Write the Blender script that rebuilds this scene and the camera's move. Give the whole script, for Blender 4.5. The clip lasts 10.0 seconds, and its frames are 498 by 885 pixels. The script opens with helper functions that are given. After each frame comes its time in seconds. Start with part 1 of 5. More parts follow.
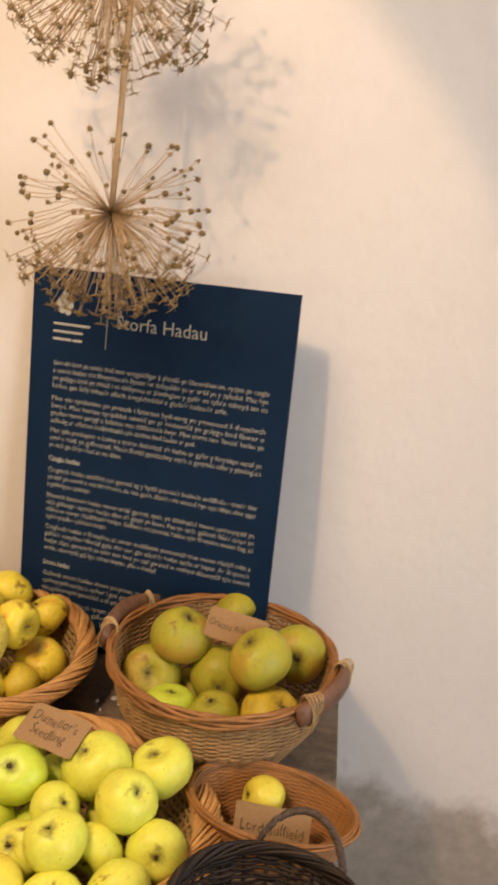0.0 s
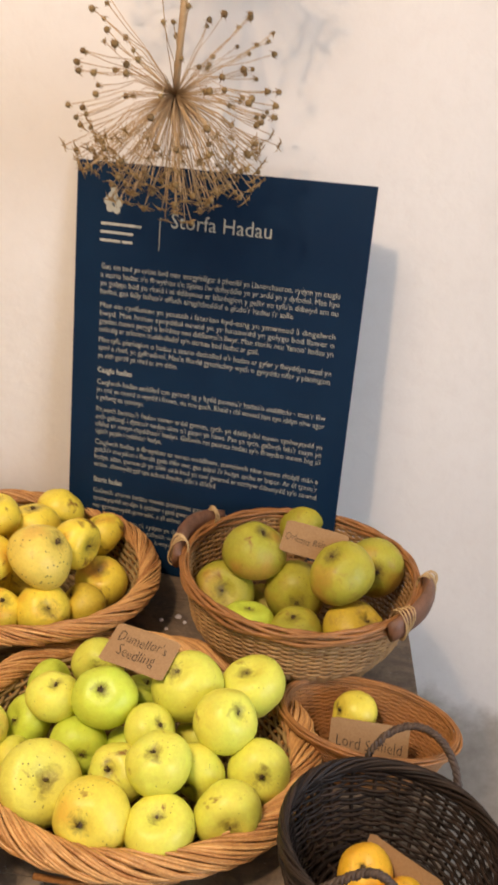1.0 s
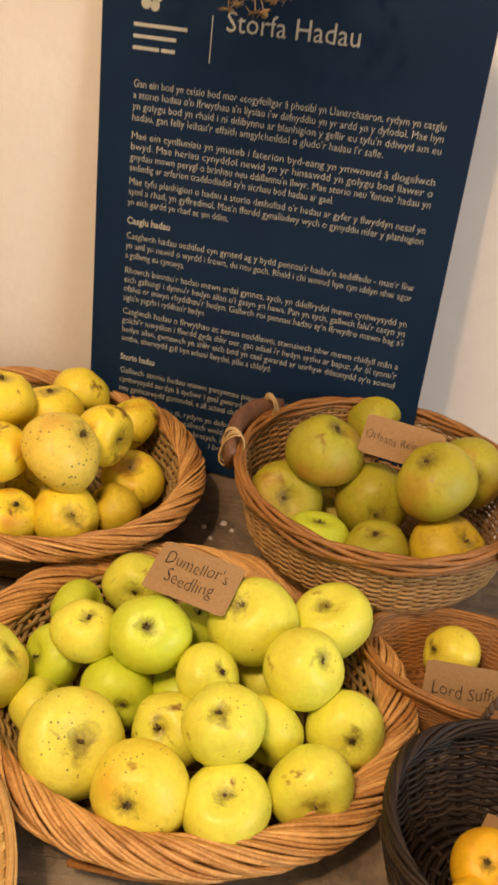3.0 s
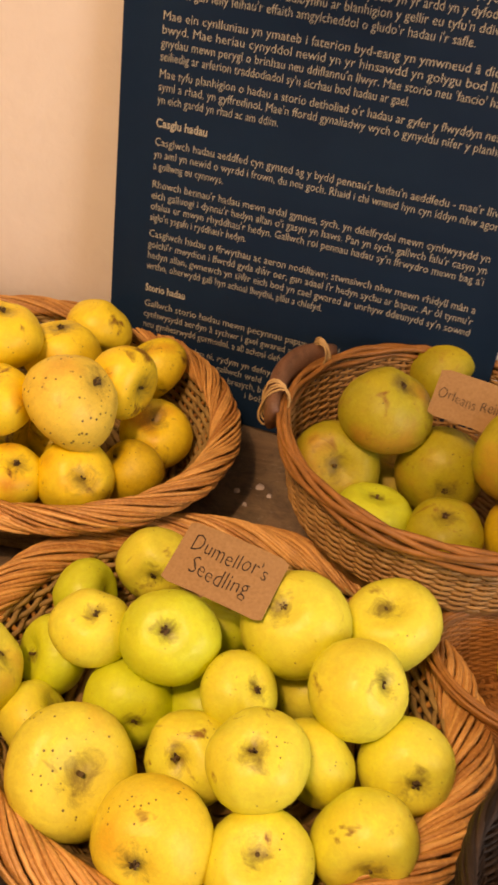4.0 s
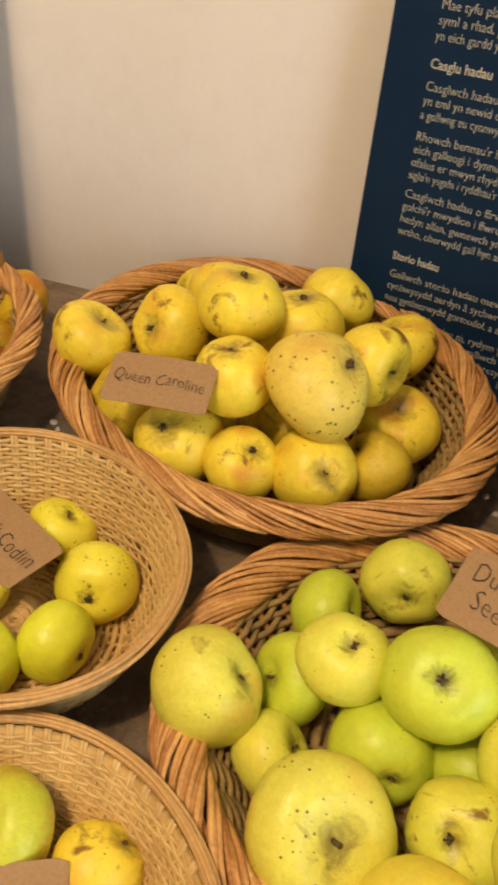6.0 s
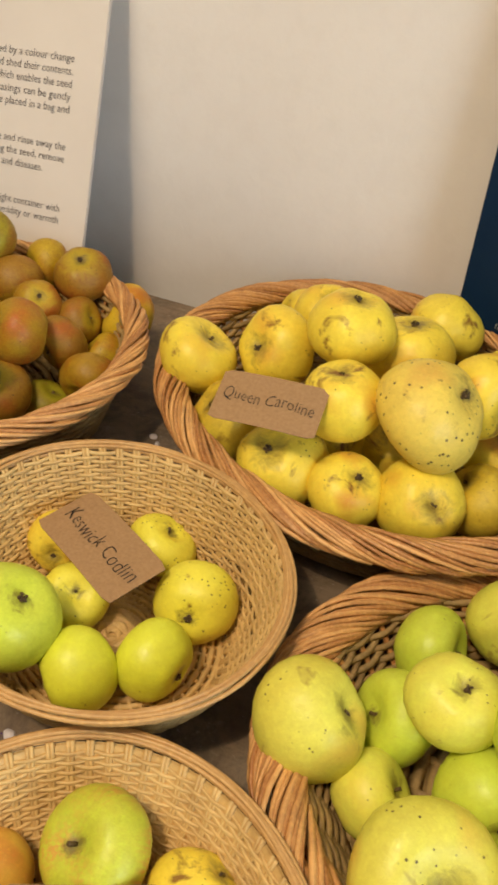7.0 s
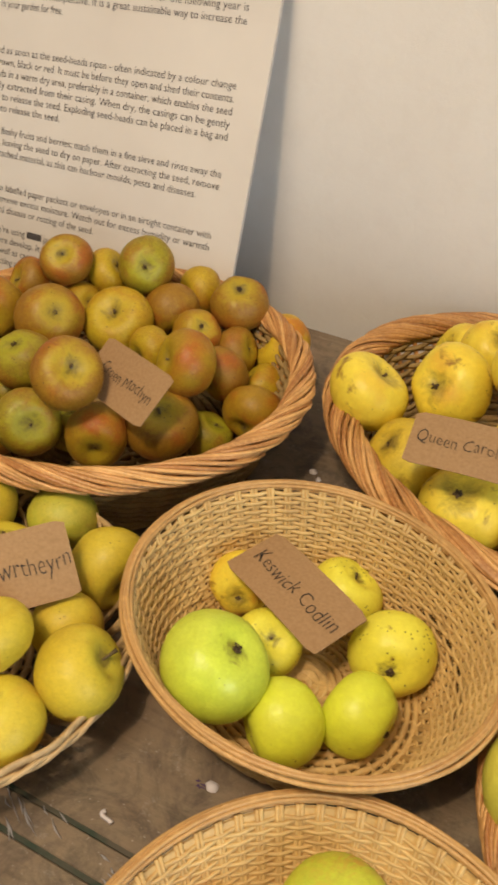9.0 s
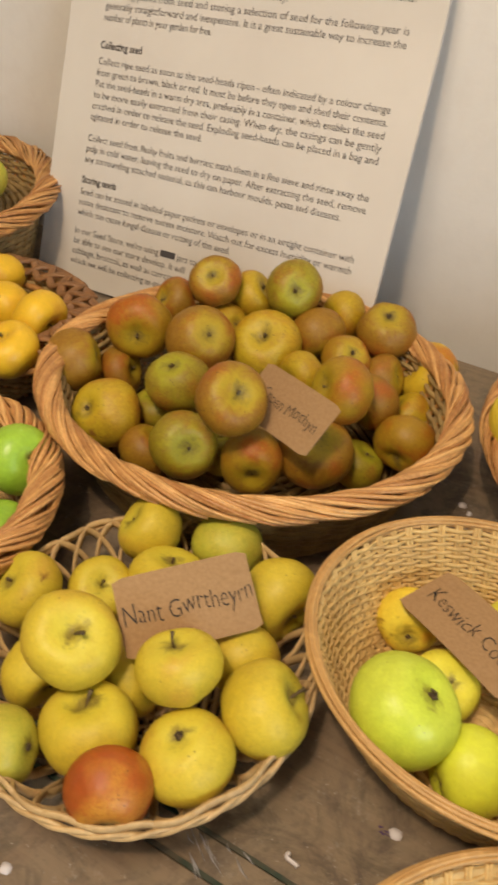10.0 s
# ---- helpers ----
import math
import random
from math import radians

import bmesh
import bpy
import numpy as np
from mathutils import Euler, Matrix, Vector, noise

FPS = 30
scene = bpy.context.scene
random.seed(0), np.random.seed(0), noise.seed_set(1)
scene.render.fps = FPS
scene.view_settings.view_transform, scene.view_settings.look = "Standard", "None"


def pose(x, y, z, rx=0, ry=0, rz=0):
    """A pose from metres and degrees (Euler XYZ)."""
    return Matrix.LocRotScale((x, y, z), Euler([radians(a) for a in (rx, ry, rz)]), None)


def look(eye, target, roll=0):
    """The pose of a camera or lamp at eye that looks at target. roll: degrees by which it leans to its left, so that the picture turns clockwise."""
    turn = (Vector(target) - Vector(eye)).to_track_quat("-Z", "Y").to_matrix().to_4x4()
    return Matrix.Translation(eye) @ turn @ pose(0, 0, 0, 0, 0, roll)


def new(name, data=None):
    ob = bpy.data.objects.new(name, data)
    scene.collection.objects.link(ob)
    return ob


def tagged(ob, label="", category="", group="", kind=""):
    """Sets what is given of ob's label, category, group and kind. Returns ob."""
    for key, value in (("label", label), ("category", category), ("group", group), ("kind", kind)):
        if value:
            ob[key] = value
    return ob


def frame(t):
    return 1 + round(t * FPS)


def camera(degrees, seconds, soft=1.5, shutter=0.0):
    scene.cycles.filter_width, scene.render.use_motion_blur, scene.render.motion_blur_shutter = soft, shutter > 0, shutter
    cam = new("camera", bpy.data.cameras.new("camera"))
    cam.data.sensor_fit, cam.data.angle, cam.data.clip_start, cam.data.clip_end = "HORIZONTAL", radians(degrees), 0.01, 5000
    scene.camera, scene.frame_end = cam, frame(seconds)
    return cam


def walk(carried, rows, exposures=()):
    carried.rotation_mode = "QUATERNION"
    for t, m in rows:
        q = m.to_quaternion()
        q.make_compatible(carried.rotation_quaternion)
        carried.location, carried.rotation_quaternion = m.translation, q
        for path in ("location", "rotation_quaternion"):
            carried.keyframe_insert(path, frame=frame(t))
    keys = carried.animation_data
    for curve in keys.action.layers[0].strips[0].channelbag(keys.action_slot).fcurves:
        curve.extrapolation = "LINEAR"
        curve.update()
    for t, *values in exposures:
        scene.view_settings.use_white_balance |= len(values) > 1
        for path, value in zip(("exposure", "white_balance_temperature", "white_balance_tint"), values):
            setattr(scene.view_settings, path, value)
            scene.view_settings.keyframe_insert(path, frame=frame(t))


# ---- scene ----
cam = camera(32.7, 10.0, soft=3.0, shutter=0.35)
PATH = [
    (0, (0.1354, -1.2539, 1.5056), (-0.0321, 0.6460, 0.9038), 5.21),
    (0.5, (0.0732, -1.2373, 1.4852), (-0.1165, 0.6290, 0.7918), 5.11),
    (1, (0.0071, -1.2096, 1.4609), (-0.0845, 0.6312, 0.6843), 4.90),
    (1.5, (-0.0475, -1.1899, 1.4400), (0.0110, 0.6205, 0.5921), 5.96),
    (2, (-0.0686, -1.1714, 1.4298), (-0.0133, 0.6244, 0.5510), 6.09),
    (2.5, (-0.0730, -1.1021, 1.3991), (-0.0837, 0.6602, 0.4534), 6.17),
    (4, (-0.1000, -0.8808, 1.3065), (-0.1957, 0.7336, 0.1298), 7.67),
    (4.5, (-0.1156, -0.8437, 1.2853), (-0.2681, 0.7350, 0.0669), 7.46),
    (5, (-0.1355, -0.8265, 1.2743), (-0.3657, 0.7273, 0.0363), 6.65),
    (5.5, (-0.1622, -0.8127, 1.2633), (-0.4838, 0.7000, -0.0049), 5.55),
    (6, (-0.1927, -0.8066, 1.2578), (-0.6275, 0.6745, -0.0139), 4.19),
    (7.5, (-0.2468, -0.8126, 1.2509), (-0.9059, 0.6174, 0.0178), 3.38),
    (8, (-0.2825, -0.8249, 1.2523), (-0.9907, 0.5782, 0.0154), 2.52),
    (8.5, (-0.3080, -0.8229, 1.2462), (-0.9804, 0.5898, 0.0003), 2.78),
    (9, (-0.3383, -0.8324, 1.2554), (-1.0232, 0.5864, 0.0233), 3.16),
    (9.5, (-0.3817, -0.8480, 1.2560), (-1.1028, 0.5535, 0.0248), 3.34),
    (10, (-0.4296, -0.8638, 1.2582), (-1.2141, 0.5141, 0.0392), 2.99),
]
EXPOSURES = [(0, -0.66, 7350, 18), (0.6, -0.66, 7000, 17), (1.2, -0.47, 6400, 15), (2.0, -0.42, 6650, 13), (2.5, -0.53, 7150, 14), (4.0, -0.70, 10500, 33), (4.5, -0.74, 10900, 36), (5.0, -0.82, 10500, 36),
             (5.5, -0.75, 8700, 22), (6.0, -0.69, 7400, 12), (7.5, -0.67, 6550, 7), (10, -0.66, 6500, 7)]
walk(cam, [(t, look(eye, target, roll)) for t, eye, target, roll in PATH], EXPOSURES)

# ---- light: overcast sky through the window in the right wall, one warm spot lamp under the ceiling, an added overhead fill ----
world = bpy.data.worlds.new("sky")
scene.world = world
world.use_nodes = True
sky = world.node_tree.nodes.new("ShaderNodeTexSky")
sky.sky_type, sky.sun_disc, sky.sun_elevation, sky.sun_rotation = "NISHITA", False, radians(35), radians(200)
world.node_tree.links.new(sky.outputs[0], world.node_tree.nodes["Background"].inputs[0])
world.node_tree.nodes["Background"].inputs[1].default_value = 0.08

spot_data = bpy.data.lights.new("spot_lamp", "SPOT")
spot_data.energy, spot_data.color, spot_data.shadow_soft_size = 78, (1.0, 0.72, 0.46), 0.022
spot_data.spot_size, spot_data.spot_blend = radians(54.5), 0.13
spot = new("spot_lamp", spot_data)
spot.matrix_world = look((-0.52, -1.40, 2.58), (-0.45, 0.0, 0.98))

win_data = bpy.data.lights.new("window_light", "AREA")
win_data.shape, win_data.size, win_data.size_y = "RECTANGLE", 1.45, 1.3
win_data.energy, win_data.color = 80, (0.70, 0.84, 1.0)
win_lamp = new("window_light", win_data)
win_lamp.matrix_world = look((2.03, -1.68, 1.62), (-0.2, -0.5, 1.0))

# added soft warm fill above the table, lifts the shadows; no real fitting
fill_data = bpy.data.lights.new("overhead_fill", "AREA")
fill_data.shape, fill_data.size = "DISK", 0.7
fill_data.energy, fill_data.color = 36, (1.0, 0.86, 0.68)
fill_lamp = new("overhead_fill", fill_data)
fill_lamp.matrix_world = look((-0.7, -1.3, 2.55), (-0.7, -1.25, 0.0))


# ---- materials ----
def shader(name, rough=0.6, spec=0.5):
    m = bpy.data.materials.new(name)
    m.use_nodes = True
    nt = m.node_tree
    b = nt.nodes["Principled BSDF"]
    b.inputs["Roughness"].default_value = rough
    b.inputs["Specular IOR Level"].default_value = spec
    return m, nt, b


def node(nt, kind, **sets):
    n = nt.nodes.new(kind)
    for key, value in sets.items():
        n.inputs[key.replace("_", " ")].default_value = value
    return n


def coords(nt, spread=0.0, which="Object"):
    """Object coordinates, shifted for each object so that no two look alike."""
    tc = nt.nodes.new("ShaderNodeTexCoord")
    if not spread:
        return tc.outputs[which]
    info = nt.nodes.new("ShaderNodeObjectInfo")
    mul = nt.nodes.new("ShaderNodeMath")
    mul.operation = "MULTIPLY"
    mul.inputs[1].default_value = spread
    nt.links.new(info.outputs["Random"], mul.inputs[0])
    add = nt.nodes.new("ShaderNodeVectorMath")
    add.operation = "ADD"
    nt.links.new(tc.outputs[which], add.inputs[0])
    nt.links.new(mul.outputs[0], add.inputs[1])
    return add.outputs[0]


def noise_tex(nt, vec, scale, detail=4.0, rough=0.55, dist=0.0):
    n = node(nt, "ShaderNodeTexNoise", Scale=scale, Detail=detail, Roughness=rough, Distortion=dist)
    nt.links.new(vec, n.inputs["Vector"])
    return n.outputs["Fac"]


def ramp(nt, fac, lo, hi, a=0.0, b=1.0):
    n = nt.nodes.new("ShaderNodeMapRange")
    n.inputs[1].default_value, n.inputs[2].default_value = lo, hi
    n.inputs[3].default_value, n.inputs[4].default_value = a, b
    nt.links.new(fac, n.inputs[0])
    return n.outputs[0]


def mix(nt, fac, a, b, blend="MIX"):
    n = nt.nodes.new("ShaderNodeMix")
    n.data_type, n.blend_type = "RGBA", blend
    for value, slot in ((fac, 0), (a, 6), (b, 7)):
        if isinstance(value, (int, float)):
            n.inputs[slot].default_value = value
        elif isinstance(value, tuple):
            n.inputs[slot].default_value = (*value, 1.0)
        else:
            nt.links.new(value, n.inputs[slot])
    return n.outputs[2]


def times(nt, a, b):
    n = nt.nodes.new("ShaderNodeMath")
    n.operation = "MULTIPLY"
    for value, slot in ((a, 0), (b, 1)):
        if isinstance(value, (int, float)):
            n.inputs[slot].default_value = value
        else:
            nt.links.new(value, n.inputs[slot])
    return n.outputs[0]


def bump(nt, bsdf, height, strength, distance):
    n = node(nt, "ShaderNodeBump", Strength=strength, Distance=distance)
    nt.links.new(height, n.inputs["Height"])
    nt.links.new(n.outputs[0], bsdf.inputs["Normal"])


def separate(nt, vec):
    n = nt.nodes.new("ShaderNodeSeparateXYZ")
    nt.links.new(vec, n.inputs[0])
    return n.outputs


def apple_skin(name, main, second, flush=None, flush_amount=0.0, russet=0.25, specks=0.5, scab=0.0, rough=0.38, streak=0.0, basin=None, mottled=0.38, ring_width=None):
    """Apple skin: two ground colours, a blush on one cheek, russet round the stem, lenticels and scab."""
    m, nt, b = shader(name, rough + 0.07, 0.38)
    v, own = coords(nt, 37.0), coords(nt)
    info = nt.nodes.new("ShaderNodeObjectInfo")
    broad = noise_tex(nt, v, 1.1, 2.0)
    fine = noise_tex(nt, v, 5.0, 6.0, 0.65)
    base = mix(nt, ramp(nt, broad, 0.36, 0.66), main, second)
    base = mix(nt, ramp(nt, info.outputs["Random"], 0.0, 1.0, 0.0, 0.55), base, second)
    mottle = noise_tex(nt, v, 3.2, 8.0, 0.7, 0.3)
    base = mix(nt, ramp(nt, mottle, 0.46, 0.66, 0.0, 0.5), base, tuple(min(1.0, c * 1.22) for c in second))
    base = mix(nt, ramp(nt, fine, 0.42, 0.7, 0.0, 0.35), base, tuple(c * 0.80 for c in main))
    if flush:
        cheek = noise_tex(nt, v, 0.75, 1.5)
        fac = ramp(nt, cheek, 0.62 - 0.3 * flush_amount, 0.78 - 0.28 * flush_amount, 0.0, 0.92)
        if streak:
            sv = nt.nodes.new("ShaderNodeMapping")
            sv.inputs["Scale"].default_value = (9, 9, 0.7)
            nt.links.new(v, sv.inputs[0])
            fac = times(nt, fac, ramp(nt, noise_tex(nt, sv.outputs[0], 1.5, 3.0), 0.42, 0.58, 0.15, 1.0))
        base = mix(nt, fac, base, flush)
    patches = noise_tex(nt, v, 2.6, 7.0, 0.7, 0.6)
    ring = nt.nodes.new("ShaderNodeVectorMath")
    ring.operation = "LENGTH"
    flat = nt.nodes.new("ShaderNodeVectorMath")
    flat.operation = "MULTIPLY"
    flat.inputs[1].default_value = (1, 1, 0)
    nt.links.new(own, flat.inputs[0])
    nt.links.new(flat.outputs[0], ring.inputs[0])
    wob = nt.nodes.new("ShaderNodeMath")
    wob.operation = "ADD"
    nt.links.new(ring.outputs["Value"], wob.inputs[0])
    nt.links.new(ramp(nt, patches, 0.3, 0.7, -0.24, 0.24), wob.inputs[1])
    net = noise_tex(nt, v, 9.0, 7.0, 0.75, 0.4)
    base = mix(nt, ramp(nt, net, 0.46, 0.66, 0.0, mottled), base, tuple(c * 0.62 for c in main))
    base = mix(nt, ramp(nt, noise_tex(nt, v, 14.0, 5.0, 0.7), 0.52, 0.68, 0.0, mottled), base, tuple(min(0.85, c * 1.3) for c in second))
    if basin:
        base = mix(nt, ramp(nt, wob.outputs[0], 0.28, 0.78, 0.85, 0.0), base, basin)
    base = mix(nt, ramp(nt, wob.outputs[0], 0.02, ring_width or 0.22 + 0.34 * russet, 0.8, 0.0), base, (0.13, 0.085, 0.02))
    base = mix(nt, ramp(nt, patches, 0.70 - 0.34 * russet, 0.90 - 0.3 * russet, 0.0, 0.7), base, (0.33, 0.165, 0.04))
    if scab:
        blot = noise_tex(nt, v, 1.35, 4.0, 0.6, 0.5)
        base = mix(nt, ramp(nt, blot, 0.71 - 0.09 * scab, 0.80 - 0.09 * scab, 0.0, 0.9), base, (0.21, 0.08, 0.015))
    if specks:
        vor = node(nt, "ShaderNodeTexVoronoi", Scale=7.5)
        nt.links.new(v, vor.inputs["Vector"])
        gate = ramp(nt, noise_tex(nt, v, 1.7, 2.0), 0.68 - 0.14 * specks, 0.72 - 0.14 * specks)
        base = mix(nt, times(nt, ramp(nt, vor.outputs["Distance"], 0.06 + 0.05 * specks, 0.13 + 0.06 * specks, 0.9, 0.0), gate), base, (0.07, 0.04, 0.015))
        vor2 = node(nt, "ShaderNodeTexVoronoi", Scale=15.0)
        nt.links.new(v, vor2.inputs["Vector"])
        base = mix(nt, ramp(nt, vor2.outputs["Distance"], 0.06, 0.14, 0.30, 0.0), base, tuple(min(0.8, c * 1.45) for c in second))
    nt.links.new(base, b.inputs["Base Color"])
    nt.links.new(ramp(nt, fine, 0.3, 0.7, rough - 0.05, rough + 0.16), b.inputs["Roughness"])
    b.inputs["Subsurface Weight"].default_value = 0.0
    bump(nt, b, noise_tex(nt, v, 6.0, 3.0), 0.05, 0.05)
    return m


SKIN = {
    "lemon": apple_skin("lemon_apple_skin", (0.78, 0.68, 0.09), (0.66, 0.68, 0.09), None, 0, 0.15, 0.7, 0.85, mottled=0.19, ring_width=0.34),
    "yellow": apple_skin("yellow_apple_skin", (0.78, 0.63, 0.075), (0.74, 0.62, 0.075), (0.78, 0.50, 0.06), 0.2, 0.16, 0.9, 0.4, mottled=0.26),
    "lime": apple_skin("lime_apple_skin", (0.61, 0.66, 0.06), (0.52, 0.62, 0.06), None, 0, 0.12, 0.6, 0.3, mottled=0.18),
    "green": apple_skin("green_apple_skin", (0.53, 0.615, 0.05), (0.58, 0.64, 0.065), None, 0, 0.10, 0.4, rough=0.33, mottled=0.25),
    "bruised": apple_skin("bruised_apple_skin", (0.82, 0.71, 0.06), (0.77, 0.69, 0.065), None, 0, 0.12, 1.2, 0.9, mottled=0.14),
    "amber": apple_skin("amber_apple_skin", (0.86, 0.50, 0.03), (0.84, 0.45, 0.03), (0.56, 0.20, 0.02), 0.12, 0.22, 0.8, 0.5),
    "freckled": apple_skin("freckled_apple_skin", (0.74, 0.63, 0.085), (0.66, 0.63, 0.09), (0.70, 0.36, 0.06), 0.10, 0.20, 0.95, 0.7, mottled=0.24, ring_width=0.36),
    "chartreuse": apple_skin("chartreuse_apple_skin", (0.72, 0.72, 0.05), (0.66, 0.70, 0.05), None, 0, 0.10, 0.5, 0.2, mottled=0.13),
    "honey": apple_skin("honey_apple_skin", (0.76, 0.46, 0.022), (0.72, 0.43, 0.022), (0.62, 0.30, 0.03), 0.15, 0.10, 0.4, 0.1, mottled=0.2),
    "deepgreen": apple_skin("deep_green_apple_skin", (0.26, 0.46, 0.035), (0.34, 0.52, 0.045), None, 0, 0.08, 0.4, rough=0.33, mottled=0.2),
    "rustyellow": apple_skin("rusty_yellow_apple_skin", (0.46, 0.25, 0.014), (0.46, 0.32, 0.015), (0.42, 0.14, 0.012), 0.35, 0.42, 0.9, 0.5, 0.45, basin=(0.50, 0.36, 0.018), mottled=0.55),
    "gold": apple_skin("gold_apple_skin", (0.86, 0.62, 0.055), (0.82, 0.65, 0.065), (0.66, 0.30, 0.035), 0.12, 0.22, 0.8, 1.2, mottled=0.18, ring_width=0.46),
    "spotted": apple_skin("spotted_apple_skin", (0.80, 0.60, 0.10), (0.76, 0.57, 0.10), (0.58, 0.26, 0.05), 0.08, 0.35, 1.75, mottled=0.3),
    "russetgold": apple_skin("russet_gold_apple_skin", (0.68, 0.46, 0.035), (0.60, 0.44, 0.04), (0.50, 0.19, 0.03), 0.25, 0.5, 0.6, 0.6, 0.45),
    "olive": apple_skin("olive_apple_skin", (0.46, 0.385, 0.035), (0.36, 0.34, 0.032), (0.48, 0.27, 0.04), 0.35, 0.42, 0.8, 0.9, 0.46),
    "striped": apple_skin("striped_apple_skin", (0.56, 0.55, 0.05), (0.46, 0.54, 0.04), (0.62, 0.27, 0.06), 0.45, 0.15, 0.4, 0.0, 0.4, 1.0),
    "flushed": apple_skin("flushed_apple_skin", (0.72, 0.46, 0.06), (0.64, 0.36, 0.05), (0.52, 0.11, 0.03), 0.7, 0.15, 0.3),
    "russet": apple_skin("russet_apple_skin", (0.29, 0.122, 0.012), (0.30, 0.160, 0.012), (0.34, 0.085, 0.009), 0.40, 0.40, 0.9, 0.4, 0.46, basin=(0.45, 0.33, 0.016), mottled=0.6),
    "russetgreen": apple_skin("russet_green_apple_skin", (0.255, 0.15, 0.013), (0.31, 0.255, 0.014), (0.32, 0.13, 0.014), 0.4, 0.40, 0.8, 0.3, 0.45, basin=(0.38, 0.36, 0.018), mottled=0.6),
    "flushrusset": apple_skin("flushed_russet_apple_skin", (0.35, 0.16, 0.012), (0.36, 0.215, 0.013), (0.38, 0.085, 0.008), 0.44, 0.34, 0.7, 0.2, 0.44, basin=(0.46, 0.33, 0.018), mottled=0.5),
    "flushgold": apple_skin("flushed_gold_apple_skin", (0.70, 0.48, 0.03), (0.62, 0.42, 0.03), (0.50, 0.15, 0.015), 0.45, 0.25, 0.8, 0.1, 0.42),
    "mustard": apple_skin("mustard_apple_skin", (0.63, 0.465, 0.036), (0.56, 0.42, 0.034), (0.55, 0.33, 0.035), 0.2, 0.30, 0.5, 0.2, 0.46, basin=(0.62, 0.52, 0.05), mottled=0.42),
    "mustardgreen": apple_skin("mustard_green_apple_skin", (0.45, 0.45, 0.045), (0.47, 0.38, 0.045), None, 0, 0.25, 0.4, 0.0, 0.44, mottled=0.45),
    "red": apple_skin("red_apple_skin", (0.44, 0.115, 0.014), (0.33, 0.065, 0.010), (0.56, 0.26, 0.03), 0.4, 0.28, 0.8, 0.2, 0.40, mottled=0.6),
}


def rod_material(name, main, second, rough, scale=60.0, dark=(0.10, 0.05, 0.02), single=False, gloss=0.4):
    """Willow or cane: every rod its own tone, streaks and darker joints."""
    m, nt, b = shader(name, rough, gloss)
    v = coords(nt)
    geo = nt.nodes.new("ShaderNodeNewGeometry")
    info = nt.nodes.new("ShaderNodeObjectInfo")
    base = mix(nt, info.outputs["Random"] if single else geo.outputs["Random Per Island"], main, second)
    base = mix(nt, ramp(nt, noise_tex(nt, v, scale, 4.0), 0.42, 0.75, 0.0, 0.55), base, dark)
    base = mix(nt, ramp(nt, noise_tex(nt, v, scale * 6, 3.0), 0.45, 0.8, 0.0, 0.35), base, tuple(min(1.0, c * 1.5) for c in main))
    nt.links.new(base, b.inputs["Base Color"])
    bump(nt, b, noise_tex(nt, v, scale * 8, 3.0), 0.3, 0.001)
    return m


WILLOW = rod_material("willow_buff", (0.58, 0.29, 0.09), (0.42, 0.18, 0.055), 0.40)
WILLOW_ROD = rod_material("willow_rod", (0.72, 0.40, 0.145), (0.38, 0.155, 0.045), 0.42, dark=(0.26, 0.11, 0.035), single=True)
BROWN_WILLOW = rod_material("brown_willow", (0.30, 0.145, 0.055), (0.20, 0.09, 0.035), 0.45)
SEAGRASS = rod_material("seagrass_rope", (0.40, 0.265, 0.10), (0.28, 0.175, 0.065), 0.6, dark=(0.07, 0.045, 0.02))
CANE = rod_material("split_cane", (0.63, 0.425, 0.165), (0.53, 0.335, 0.12), 0.5, 40.0, (0.34, 0.195, 0.07))
CANE_RED = rod_material("split_cane_reddish", (0.36, 0.155, 0.045), (0.30, 0.125, 0.036), 0.5, 40.0)
DEEP_CANE = rod_material("brown_cane", (0.40, 0.225, 0.085), (0.30, 0.155, 0.055), 0.5, 40.0)
RIM_CANE = rod_material("rim_cane", (0.58, 0.35, 0.13), (0.48, 0.265, 0.09), 0.45, 40.0, (0.36, 0.19, 0.07))
PALE_CANE = rod_material("pale_cane", (0.56, 0.38, 0.18), (0.47, 0.30, 0.125), 0.5, 40.0, (0.2, 0.12, 0.05))
BLACK_WILLOW = rod_material("black_willow", (0.013, 0.0085, 0.006), (0.050, 0.031, 0.021), 0.5, 50.0, (0.008, 0.005, 0.004), gloss=0.22)
GREY_WILLOW = rod_material("grey_willow", (0.125, 0.085, 0.06), (0.065, 0.042, 0.03), 0.55, 90.0, (0.02, 0.013, 0.01), gloss=0.3)
HANDLE_WOOD = rod_material("handle_wood", (0.22, 0.105, 0.06), (0.17, 0.078, 0.043), 0.5, 70.0, (0.04, 0.02, 0.01))
DRY_STALK = rod_material("dry_stalk", (0.56, 0.385, 0.21), (0.44, 0.285, 0.145), 0.7, 30.0, (0.26, 0.16, 0.07))
DRY_TEPAL = rod_material("dry_tepal", (0.42, 0.27, 0.11), (0.30, 0.18, 0.065), 0.75, 60.0, (0.14, 0.08, 0.03))
DRY_HEAD = rod_material("dry_seed_head", (0.16, 0.095, 0.035), (0.30, 0.195, 0.075), 0.75, 60.0, (0.09, 0.05, 0.02))

